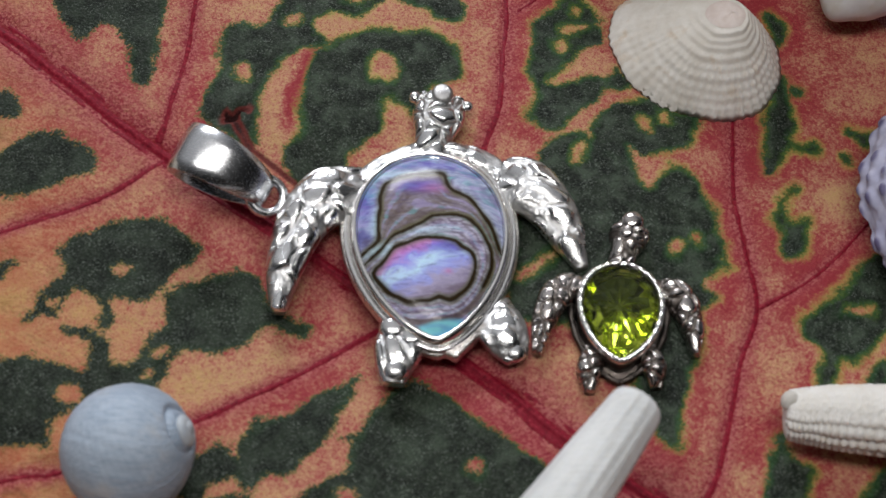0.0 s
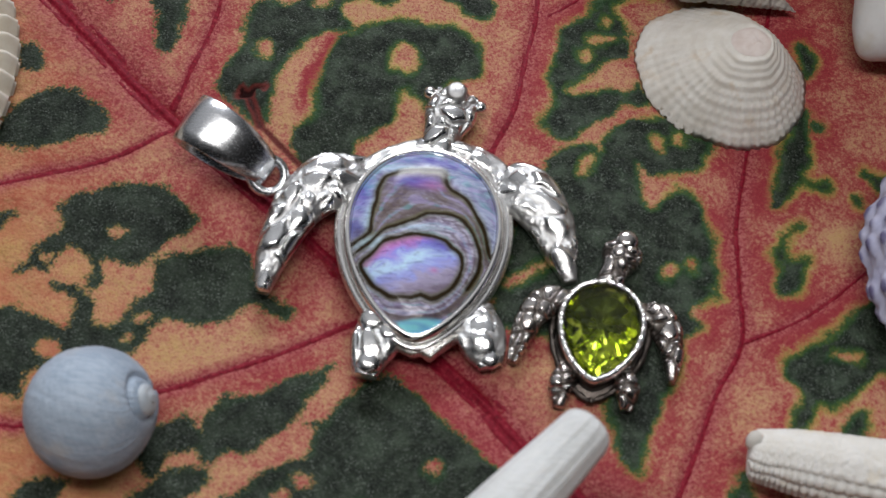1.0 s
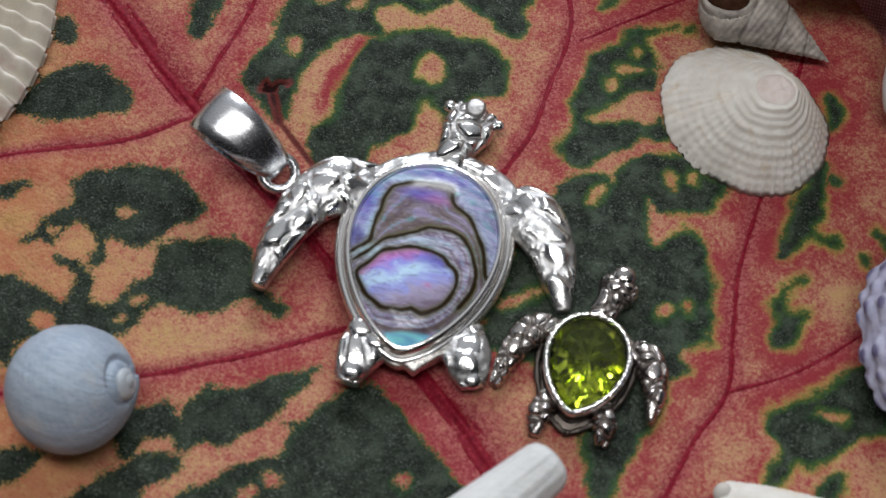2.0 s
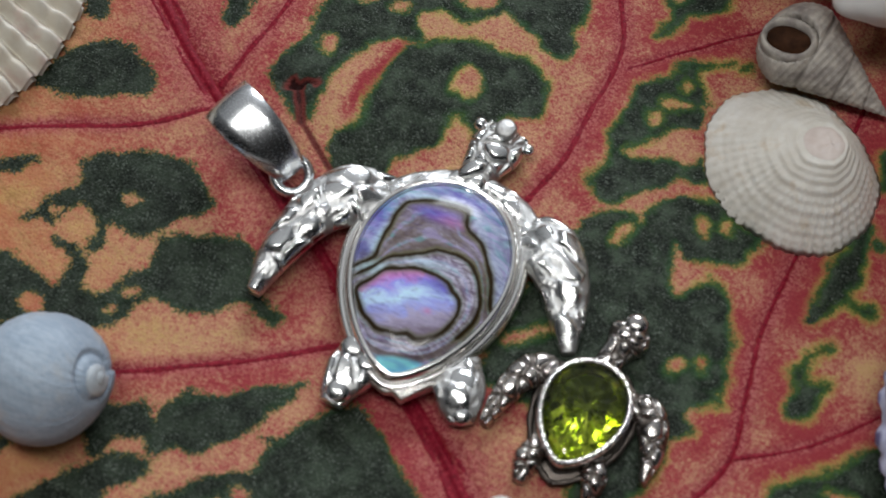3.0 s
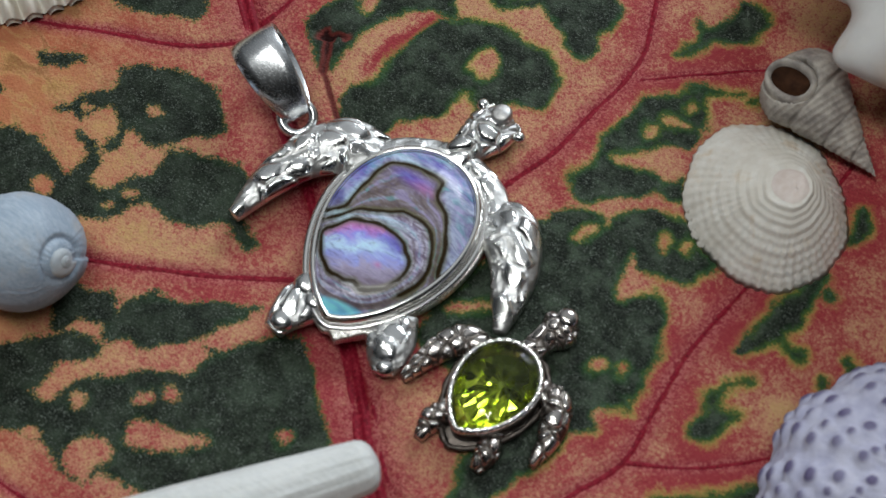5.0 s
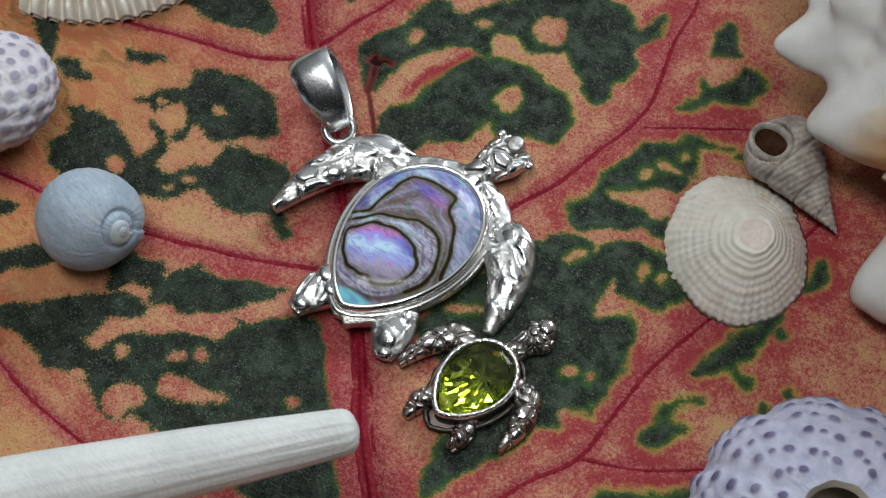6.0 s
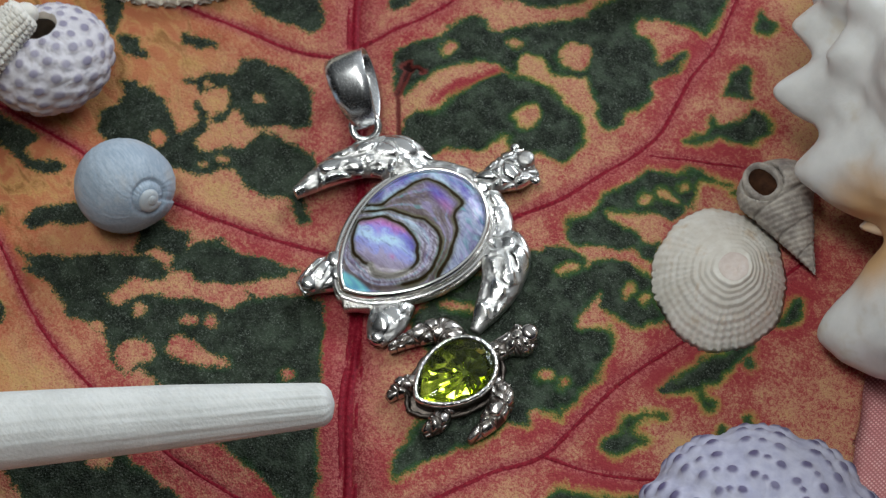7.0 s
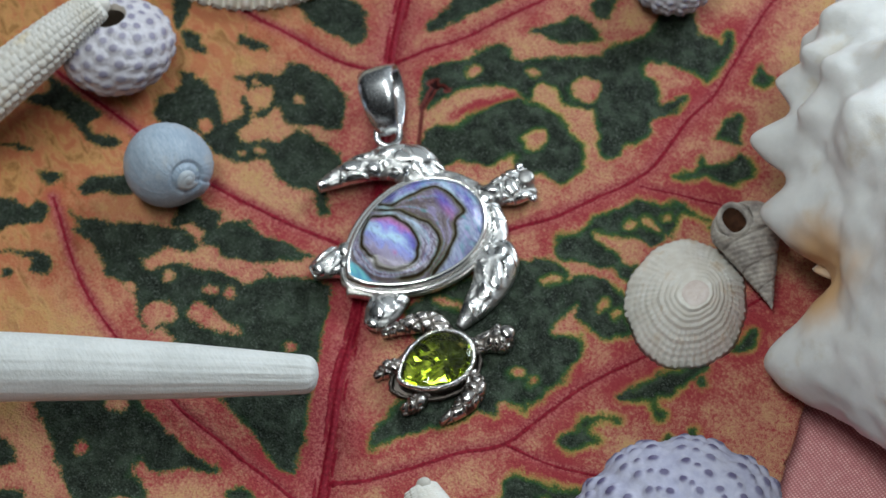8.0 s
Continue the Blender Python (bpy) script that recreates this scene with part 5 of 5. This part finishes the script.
def build_periwinkle():
    o = thing("periwinkle_shell", (-2.62, -2.47, 0), "round blue-grey periwinkle shell with a small coiled tip", "seashell")
    axis, r = (0.84, 0.22, 0.36), 0.54
    rows, cols, v = 90, 160, []
    for i in range(rows + 1):
        ph = math.pi * i / rows
        for k in range(cols):
            th = 2 * math.pi * k / cols
            step = k / cols
            # the last whorl grows round the axis and ends in a lip
            fade = math.sin(ph) ** 0.6
            rad = r * (1.0 + 0.085 * (step - 0.62) * fade * min(1.0, (1 - step) * 18))
            fan = th + 0.7 * ph
            rad += 0.0015 * math.sin(ph * 58 + 2 * step) + 0.006 * noise.noise(Vector((math.cos(fan) * 11, math.sin(fan) * 11, ph * 1.3)))
            rad -= 0.04 * math.exp(-(((ph - 0.37) / 0.05) ** 2))
            v.append((rad * math.sin(ph) * math.cos(th), rad * math.sin(ph) * math.sin(th), rad * math.cos(ph) * 0.97))
    at = (-2.62, -2.47, r - 0.02 + ground(-2.6, -2.5))
    body = np.array(oriented(v, axis, 1.0, at, 5.2))
    # the mouth's side flares low over the leaf
    off = (body - np.array(at)) / r
    flare = np.clip(off @ (0.43, 0.90, 0.0), 0, 1) ** 1.5 * np.clip(0.5 - 0.9 * off[:, 2], 0, 1)
    body = body + 0.13 * flare[:, None] * np.array((0.43, 0.90, 0.0))
    part("body_whorl", (body, grid_faces(rows + 1, cols, True, False, True)), PERI, o)
    rings = spiral(3.0, 2.3, 0.50, 0.42, 0.62, 28, 48, 0.8)
    w, f = loft(rings, True)
    w = [(x * 0.21, y * 0.21, z * 0.18 + 0.60) for x, y, z in w]
    part("spire", (oriented(w, axis, 1.0, at, 5.2), f), PERI_TIP, o, "pale coiled tip")


def build_limpet():
    c, rx, ry, turn = (2.28, 2.11), 0.865, 0.75, radians(138)
    o = thing("limpet_shell", (2.30, 2.10, 0), "white ribbed limpet shell with growth rings and a pinkish tip", "seashell")
    n, m = 288, 72
    steps = [(0.29, 0.030), (0.36, 0.018), (0.43, 0.022), (0.52, 0.024), (0.60, 0.015), (0.69, 0.024), (0.77, 0.015), (0.84, 0.020), (0.91, 0.014)]

    def surface(s, a):
        rib = math.cos(a * 50 + 0.5 * math.sin(3 * a) + 0.3 * math.sin(7 * a)) * (0.75 + 0.8 * noise.noise(Vector((math.cos(a) * 4, math.sin(a) * 4, s * 3))))
        edge = 1 + 0.011 * rib * s**3 + 0.022 * math.sin(2 * a + 1) + 0.014 * math.sin(5 * a) + 0.009 * math.sin(11 * a)
        x, y = rx * s * edge * math.cos(a), ry * s * edge * math.sin(a)
        ox, oy = -0.185 * (1 - s) ** 1.1, -0.15 * (1 - s) ** 1.1
        smooth_side = math.exp(-((((a - 0.49 + math.pi) % (2 * math.pi) - math.pi) / 1.45) ** 2))
        worn = (1 - 0.85 * smooth_side) * min(1.0, max(0.0, s - 0.42) / 0.25)
        h = 0.60 * (1 - s**1.25) + 0.013 * (1 - 0.3 * s**8) * worn * rib * min(1, max(0, s - 0.2) * 2.0) * (0.62 + 0.38 * math.sin(s * 76))
        wave = s + 0.010 * math.sin(2 * a) + 0.008 * math.sin(5 * a + 1)
        for at, drop in steps:
            drop = drop * (1.7 - 1.35 * smooth_side)
            h -= drop * 0.5 * (1 + math.tanh((wave - at) * 75)) - drop * min(1.0, wave / at) * 0.9
        h += 0.006 * noise.noise(Vector((x * 9, y * 9, 4)))
        rim = max(0.0, (s - 0.975) / 0.025) ** 2
        h = h * (1 - rim) - 0.022 * rim
        co, si = math.cos(turn), math.sin(turn)
        return c[0] + (x + ox) * co - (y + oy) * si, c[1] + (x + ox) * si + (y + oy) * co, h

    v = [surface(0.19 + 0.81 * i / m, 2 * math.pi * k / n) for i in range(m + 1) for k in range(n)]
    f = grid_faces(m + 1, n, True, False)
    k = len(v)
    v += [(c[0] + (x - c[0]) * 0.93, c[1] + (y - c[1]) * 0.93, 0.03) for x, y, _ in v[-n:]]
    f += [(k - n + j, k - n + (j + 1) % n, k + (j + 1) % n, k + j) for j in range(n)]
    lift = ground(2.3, 2.1) + 0.01 - min(p[2] for p in v)
    part("shell_wall", ([(x, y, z + lift) for x, y, z in v], f), LIMPET, o)
    knob = []
    for i in range(15):
        s = 0.215 * (1 - i / 14)
        for j in range(48):
            x, y, z = surface(max(s, 1e-4), 2 * math.pi * j / 48)
            knob.append((x, y, z + lift + 0.032 * (1 - (s / 0.215) ** 2) + 0.003))
    part("apex", (knob, grid_faces(15, 48, True, False, True)), LIMPET_TIP, o, "smooth pinkish tip")


def build_horn():
    o = thing("horn_shell", (2.3, 3.05, 0), "small weathered grey horn shell with an open mouth", "seashell")
    tip, end = Vector((2.93, 2.90, 0.05)), Vector((1.62, 3.28, 0.36))
    axis = end - tip
    size = axis.length
    q = axis.to_track_quat("Z", "Y")
    # the mouth, open upwards near the wide end
    c, way = np.array((1.84, 3.06, 0.53)), np.array((-0.22, -0.30, 0.92))
    way /= np.linalg.norm(way)
    ex = np.array((1.0, 0.05, -0.1))
    ex -= way * (ex @ way)
    ex /= np.linalg.norm(ex)
    ey = np.cross(way, ex)
    rows, cols, v, dark = 170, 96, [], []
    for i in range(rows + 1):
        u = i / rows
        for k in range(cols):
            th = 2 * math.pi * k / cols
            turns = 4.0 * (1 - (1 - u) ** 1.5)
            seam = (turns - th / (2 * math.pi)) % 1.0
            r = 0.43 * min(1.0, u / 0.72) ** 1.05 * (1 if u < 0.72 else math.sqrt(max(0.0, 1 - ((u - 0.72) / 0.282) ** 2.4)))
            groove = math.exp(-((min(seam, 1 - seam) / 0.07) ** 2)) if u < 0.72 else 0.0
            r *= 1 + 0.02 * math.sin(math.pi * seam) - 0.04 * groove
            dark.append(groove)
            r += 0.004 * math.sin(u * 150 + th) + 0.010 * noise.noise(Vector((math.cos(th) * 3, math.sin(th) * 3, u * 8)))
            v.append(tuple(tip + q @ Vector((r * math.cos(th), r * math.sin(th), u * size))))
    v = np.array(settle([(x, y, z * 0.80) for x, y, z in v], ground(2.2, 3.1)))
    off = v - c
    a, b, h = off @ ex, off @ ey, off @ way
    rho = np.sqrt((a / 0.24) ** 2 + (b / 0.20) ** 2)
    sink = np.where(h > -0.3, np.clip(1.15 - rho, 0, 1) ** 0.5 * (h + 0.45), 0.0)
    v = v - way[None, :] * np.where(rho < 1.15, sink, 0.0)[:, None]
    part("coil", (v, grid_faces(rows + 1, cols, True, False), {"seam": dark}), HORN, o)
    ring = lambda p, s, d: [tuple(c + ex * p * math.cos(t) + ey * s * math.sin(t) + way * (d + 0.012 * math.sin(3 * t + 1))) for t in np.linspace(0, 2 * math.pi, 56, endpoint=False)]
    part("lip", loft([ring(0.32, 0.28, -0.34), ring(0.30, 0.26, -0.16), ring(0.26, 0.205, -0.02), ring(0.245, 0.185, 0.03), ring(0.222, 0.15, 0.03), ring(0.205, 0.122, -0.03)], False), HORN, o, "thick chipped lip")
    part("mouth", loft([ring(0.207, 0.124, -0.028), ring(0.16, 0.10, -0.2), ring(0.10, 0.07, -0.40)], True), HORN_IN, o, "dark brown hollow mouth")


def build_urchin(c, r, tall, axis, seed, hole=0.23, low=1.0, count=11, step=0.25, girth=0.062, proud=0.055, small=0.42, skin=URCHIN, label="pale urchin shell with violet knobs and an open top"):
    """A sea urchin's test: rows of knobs from pole to pole, open at the top."""
    rows, cols = 110, 260
    th = np.linspace(hole, math.pi - 0.25, rows)[:, None] * np.ones((1, cols))
    ph = np.linspace(0, 2 * math.pi, cols, endpoint=False)[None, :] * np.ones((rows, 1))
    knob = np.zeros(th.shape)
    mound = np.zeros(th.shape)
    for sect in range(10):
        for side, size in ((-0.17, 1.0), (0.15, 0.85), (0.0, small)):
            mid = sect * math.pi / 5 + side
            for k in range(count):
                t0 = 0.42 + k * step + (0.5 * step if side > 0 else 0.0) + (0.06 if side == 0 else 0)
                dp = (ph - mid - 0.03 * math.sin(k * 2.3 + sect) + math.pi) % (2 * math.pi) - math.pi
                d2 = (dp * np.sin(th)) ** 2 + (th - t0) ** 2
                wide = girth * (1.0 if side else 0.35 + 0.55 * small) * (0.55 + 0.5 * math.sin(t0))
                near = d2 < 0.09
                knob[near] = np.maximum(knob[near], size * np.clip(1.25 * np.exp(-((d2[near] / wide**2) ** 1.3)), 0, 1))
                mound[near] = np.maximum(mound[near], size * np.exp(-d2[near] / (2.1 * wide) ** 2))
    grains = np.maximum(0, value_noise(th * 38, ph * 38 * 0.8, seed + 9)) * (1 - knob)
    rad = 1 + 0.012 * grains + proud * np.sqrt(knob) + 0.64 * proud * mound + 0.012 * np.cos(ph * 10) + 0.006 * value_noise(th * 22, ph * 22, seed)
    x, y = rad * np.sin(th) * np.cos(ph), rad * np.sin(th) * np.sin(ph)
    tall = np.where(np.cos(th) > 0, tall, tall * low)
    z = rad * np.cos(th) * tall
    v = np.stack([x.ravel(), y.ravel(), z.ravel()], 1)
    inner = np.stack([(0.88 * np.sin(th) * np.cos(ph)).ravel(), (0.88 * np.sin(th) * np.sin(ph)).ravel(), (0.88 * np.cos(th) * tall).ravel()], 1)
    f = grid_faces(rows, cols, True, False, True)
    k = rows * cols
    pts = oriented(np.vstack([v, inner]).tolist(), axis, r, (c[0], c[1], 0))
    pts = settle(pts, ground(*c[:2]) - 0.01)
    o = thing("urchin_shell", (c[0], c[1], 0), label, "urchin", group="urchin shells")
    part("test", (pts[:k], f, {"knob": knob.ravel()}), skin, o)
    part("inner_wall", (pts[k:], [q[::-1] for q in f]), URCHIN_IN, o, "dull shadowed inside of the shell")
    part("opening_rim", (pts[:cols] + pts[k : k + cols], [(j, (j + 1) % cols, cols + (j + 1) % cols, cols + j) for j in range(cols)]), URCHIN_IN, o)


def build_cockle():
    """One valve, hinge away from the pendant."""
    n, m, v = 400, 60, []
    hinge, r = np.array((-6.74, 0.72)), 2.5
    for i in range(m + 1):
        s = i / m
        for k in range(n + 1):
            a = radians(-52) + radians(110) * k / n
            rib = (0.5 - 0.5 * math.cos(a * 72)) ** 0.75
            edge = r * (0.86 + 0.14 * math.cos(a * 1.3)) * (1 + 0.02 * rib * s)
            rr = edge * s
            arch = math.sin(math.pi * min(1, 0.06 + 0.94 * s) ** 0.75)
            h = 0.85 * arch * math.cos(a * 1.1) + 0.17 * rib * s + 0.03 * rib * math.sin(s * 80)
            v.append((hinge[0] + rr * math.cos(a - 0.1), hinge[1] + rr * math.sin(a - 0.1), h))
    f = grid_faces(m + 1, n + 1)
    k = len(v)
    f += [tuple(i + k for i in q[::-1]) for q in f]
    v += [(x, y, h - 0.08) for x, y, h in v]
    v = settle(v, ground(-4.4, 0.3) - 0.05)
    single("cockle_shell", (v, f), COCKLE, (-5.4, 0.4, 0), "cream ribbed cockle shell with a beaded edge", "seashell")


def arm_skin(path, radii, relief, blunt):
    p = smooth_path(path, 260)
    r = smooth_path([(q, 0) for q in radii], 260)[:, 0]
    end = np.linspace(0, 1, 260)
    r = r * np.sqrt(np.clip(1 - ((blunt - end) / blunt).clip(0, 1) ** 3, 0.02, 1))
    return tube(p, r, 128, 0.9, True, relief)


def build_starfish_arm(path, radii, label, relief, tip, tip_skin):
    """An arm with its plated skin and the round plate at its end; tip: the plate's place and radius."""
    o = thing("starfish_arm", tuple(np.array(path).mean(0) * (1, 1, 0)), label, "starfish")
    part("plated_skin", arm_skin(path, radii, relief, 0.045), STAR, o)
    v, f = ball(tip[:3], tip[3], 16, 0.9)
    part("end_plate", ([tuple(np.array(p) + 0.012 * noise.noise(Vector(p) * 9)) for p in v], f), tip_skin, o, "small round plate at the tip")


def beads(u, a, bare=False):
    """Rounded plates in rows along the arm, each row set half a plate on; the back is smoother, with small pits."""
    w = noise.noise(Vector((math.cos(a) * 2, math.sin(a) * 2, u * 9)))
    row = a * 15 / (2 * math.pi) + 0.18 * w
    col = u * 34 + (0.5 if math.floor(row) % 2 else 0.0) + 0.22 * noise.noise(Vector((math.floor(row), u * 6, 3.0)))
    dx, dy = (row % 1.0) - 0.5, (col % 1.0) - 0.5
    plate = max(0.0, 1 - (2.0 * dx) ** 2) ** 0.6 * max(0.0, 1 - (2.0 * dy) ** 4) ** 0.5
    back = max(0.0, min(1.0, (math.sin(a) - 0.15) / 0.5)) * 0.6
    if bare:
        back = max(0.0, min(1.0, (math.degrees(a) - 48) / 16, (215 - math.degrees(a)) / 16))
    pit = max(0.0, (2 * abs(dx)) ** 3 * (2 * abs(dy)) ** 3 - 0.25)
    return (0.052 - 0.046 * back) * plate - 0.026 + 0.022 * back - 0.04 * pit * (1 - back) + 0.008 * noise.noise(Vector((row * 3, col * 3, 2)))


build_periwinkle()
build_limpet()
build_horn()
build_urchin((-4.58, -2.24), 0.725, 0.74, (-0.22, 0.10, 0.95), 61, 0.32, 1.0, 8, 0.35, 0.088, 0.036)
build_urchin((4.92, 0.33), 1.27, 0.56, (0.10, -0.04, 0.99), 62, 0.28, 0.3, 13, 0.215, 0.050, 0.034, 0.75, URCHIN_BLUE, "lavender urchin shell covered with small dark knobs")
build_urchin((-1.66, 4.48), 0.55, 0.75, (0.1, 0.1, 0.98), 63)
build_cockle()
CORAL_PATH = [(1.42, -2.26, 1.42), (0.4, -3.75, 1.37), (-0.9, -5.6, 1.2), (-2.2, -7.2, 0.55), (-2.8, -7.9, 0.2)]
coral_grain = lambda u, a: 0.009 * noise.noise(Vector((math.cos(a) * 5, math.sin(a) * 5, u * 5))) + 0.005 * noise.noise(Vector((math.cos(a) * 14, math.sin(a) * 14, u * 12)))
single("coral_finger", arm_skin(CORAL_PATH, [0.205, 0.33, 0.42, 0.475, 0.51], coral_grain, 0.024), CORAL, (-0.8, -5.3, 0), "smooth white coral finger raised over the leaf", "coral")
build_starfish_arm([(2.76, -1.83, 0.30), (3.3, -1.87, 0.36), (4.4, -1.95, 0.42), (5.6, -2.1, 0.45)], [0.20, 0.28, 0.34, 0.40], "white starfish arm with rows of small plates", lambda u, a: beads(u, a, True), (2.80, -1.78, 0.44, 0.085), STAR_END)
build_starfish_arm([(-4.78, -2.20, 1.30), (-4.75, -2.9, 1.1), (-4.65, -4.2, 0.75), (-4.5, -5.6, 0.45)], [0.20, 0.30, 0.38, 0.45], "white starfish arm leaning on an urchin shell", beads, (-4.78, -2.24, 1.25, 0.15), STAR)


def build_conch():
    """A heavy white conch with blunt spines and an orange lip, lying on its side."""
    axis = smooth_path([(0.3, 6.7, 0.9), (1.2, 5.95, 1.2), (2.5, 5.2, 1.5), (3.9, 4.6, 1.6), (5.3, 4.1, 1.35), (6.8, 3.7, 0.9)], 190)
    rad = smooth_path([(0.60, 0), (1.10, 0), (1.24, 0), (1.38, 0), (1.38, 0), (0.8, 0)], 190)[:, 0]
    v, f = tube(axis, rad, 220, 0.95, True, lambda u, a: 0.07 * math.sin(u * 30 + a) * (1 - u) + 0.02 * math.sin(a * 6 + u * 9))
    v = np.array(v)
    spines = (
        ((0.52, 4.92, 1.45), (0.95, 5.30, 1.3), 0.24),
        ((0.86, 4.24, 1.50), (1.55, 4.95, 1.45), 0.30),
        ((1.33, 3.62, 1.38), (2.15, 4.45, 1.45), 0.42),
        ((2.12, 3.20, 1.14), (2.95, 4.00, 1.40), 0.50),
        ((3.50, 2.36, 0.50), (4.25, 3.25, 0.85), 0.72),
        ((0.72, 4.95, 2.15), (1.2, 5.35, 1.8), 0.30),
        ((1.42, 4.45, 2.35), (1.95, 5.00, 2.1), 0.40),
        ((2.20, 4.10, 2.80), (2.75, 4.65, 2.4), 0.55),
        ((3.30, 4.20, 3.35), (3.55, 4.50, 2.8), 0.60),
        ((1.9, 5.0, 3.0), (2.1, 5.2, 2.5), 0.40),
        ((1.62, 4.00, 2.02), (2.05, 4.50, 1.95), 0.26),
        ((0.95, 4.55, 1.98), (1.4, 5.0, 1.8), 0.24),
        ((4.1, 3.6, 3.0), (4.15, 3.9, 2.6), 0.45),
    )
    mid = axis[:, None, :].repeat(220, 1).reshape(-1, 3)
    away = v - mid
    away /= np.linalg.norm(away, axis=1)[:, None] + 1e-9
    # the hollow between the shoulder and the lip
    v = v - away * (0.06 * np.exp(-(((v - (3.05, 3.5, 0.65)) / (0.5, 0.8, 0.55)) ** 2).sum(1)))[:, None]
    for tip, root, r in spines:
        d = np.array(tip) - np.array(root)
        size = np.linalg.norm(d)
        d /= size
        off = v - np.array(root)
        along = off @ d
        rho = np.linalg.norm(off - along[:, None] * d, axis=1) / (r * 1.26)
        w = np.clip(1.283 - np.sqrt(rho**2 + 0.08), 0, 1) ** 1.45 * (away @ d > 0.1)
        v = v + d * (np.clip(size - along, 0, None) * w)[:, None]
    # the tinted lip between two spines
    lip = np.exp(-(((v - (3.35, 3.35, 1.30)) / (0.75, 0.70, 0.85)) ** 2).sum(1))
    lip = np.maximum(lip, 0.55 * np.exp(-(((v - (3.65, 3.35, 1.9)) / (0.5, 0.5, 0.7)) ** 2).sum(1)))
    v = v + away * np.array([0.08 * noise.noise(Vector(p) * 1.6) + 0.035 * noise.noise(Vector(p) * 4.2) for p in v])[:, None]
    v = np.array(settle(v.tolist(), -0.12))
    o = thing("conch_shell", (3.6, 4.6, 0), "large white spiny conch shell with an orange-tinted lip", "seashell")
    part("body", (v, f, {"lip": lip}), CONCH, o)
    fold = tube(smooth_path([(3.50, 3.75, 1.05), (3.30, 3.58, 0.98), (3.12, 3.42, 0.92), (3.02, 3.34, 0.86)], 40), np.interp(np.linspace(0, 1, 40), [0, 0.5, 0.85, 1], [0.16, 0.10, 0.06, 0.02]), 20, 1.0, True, lambda u, a: 0.012 * math.sin(a * 3 + u * 8))
    part("lip_fold", (fold[0], fold[1], {"lip": [0.62 if p[0] > 3.05 else 0.45 for p in fold[0]]}), CONCH, o, "small orange fold of the lip")


build_conch()
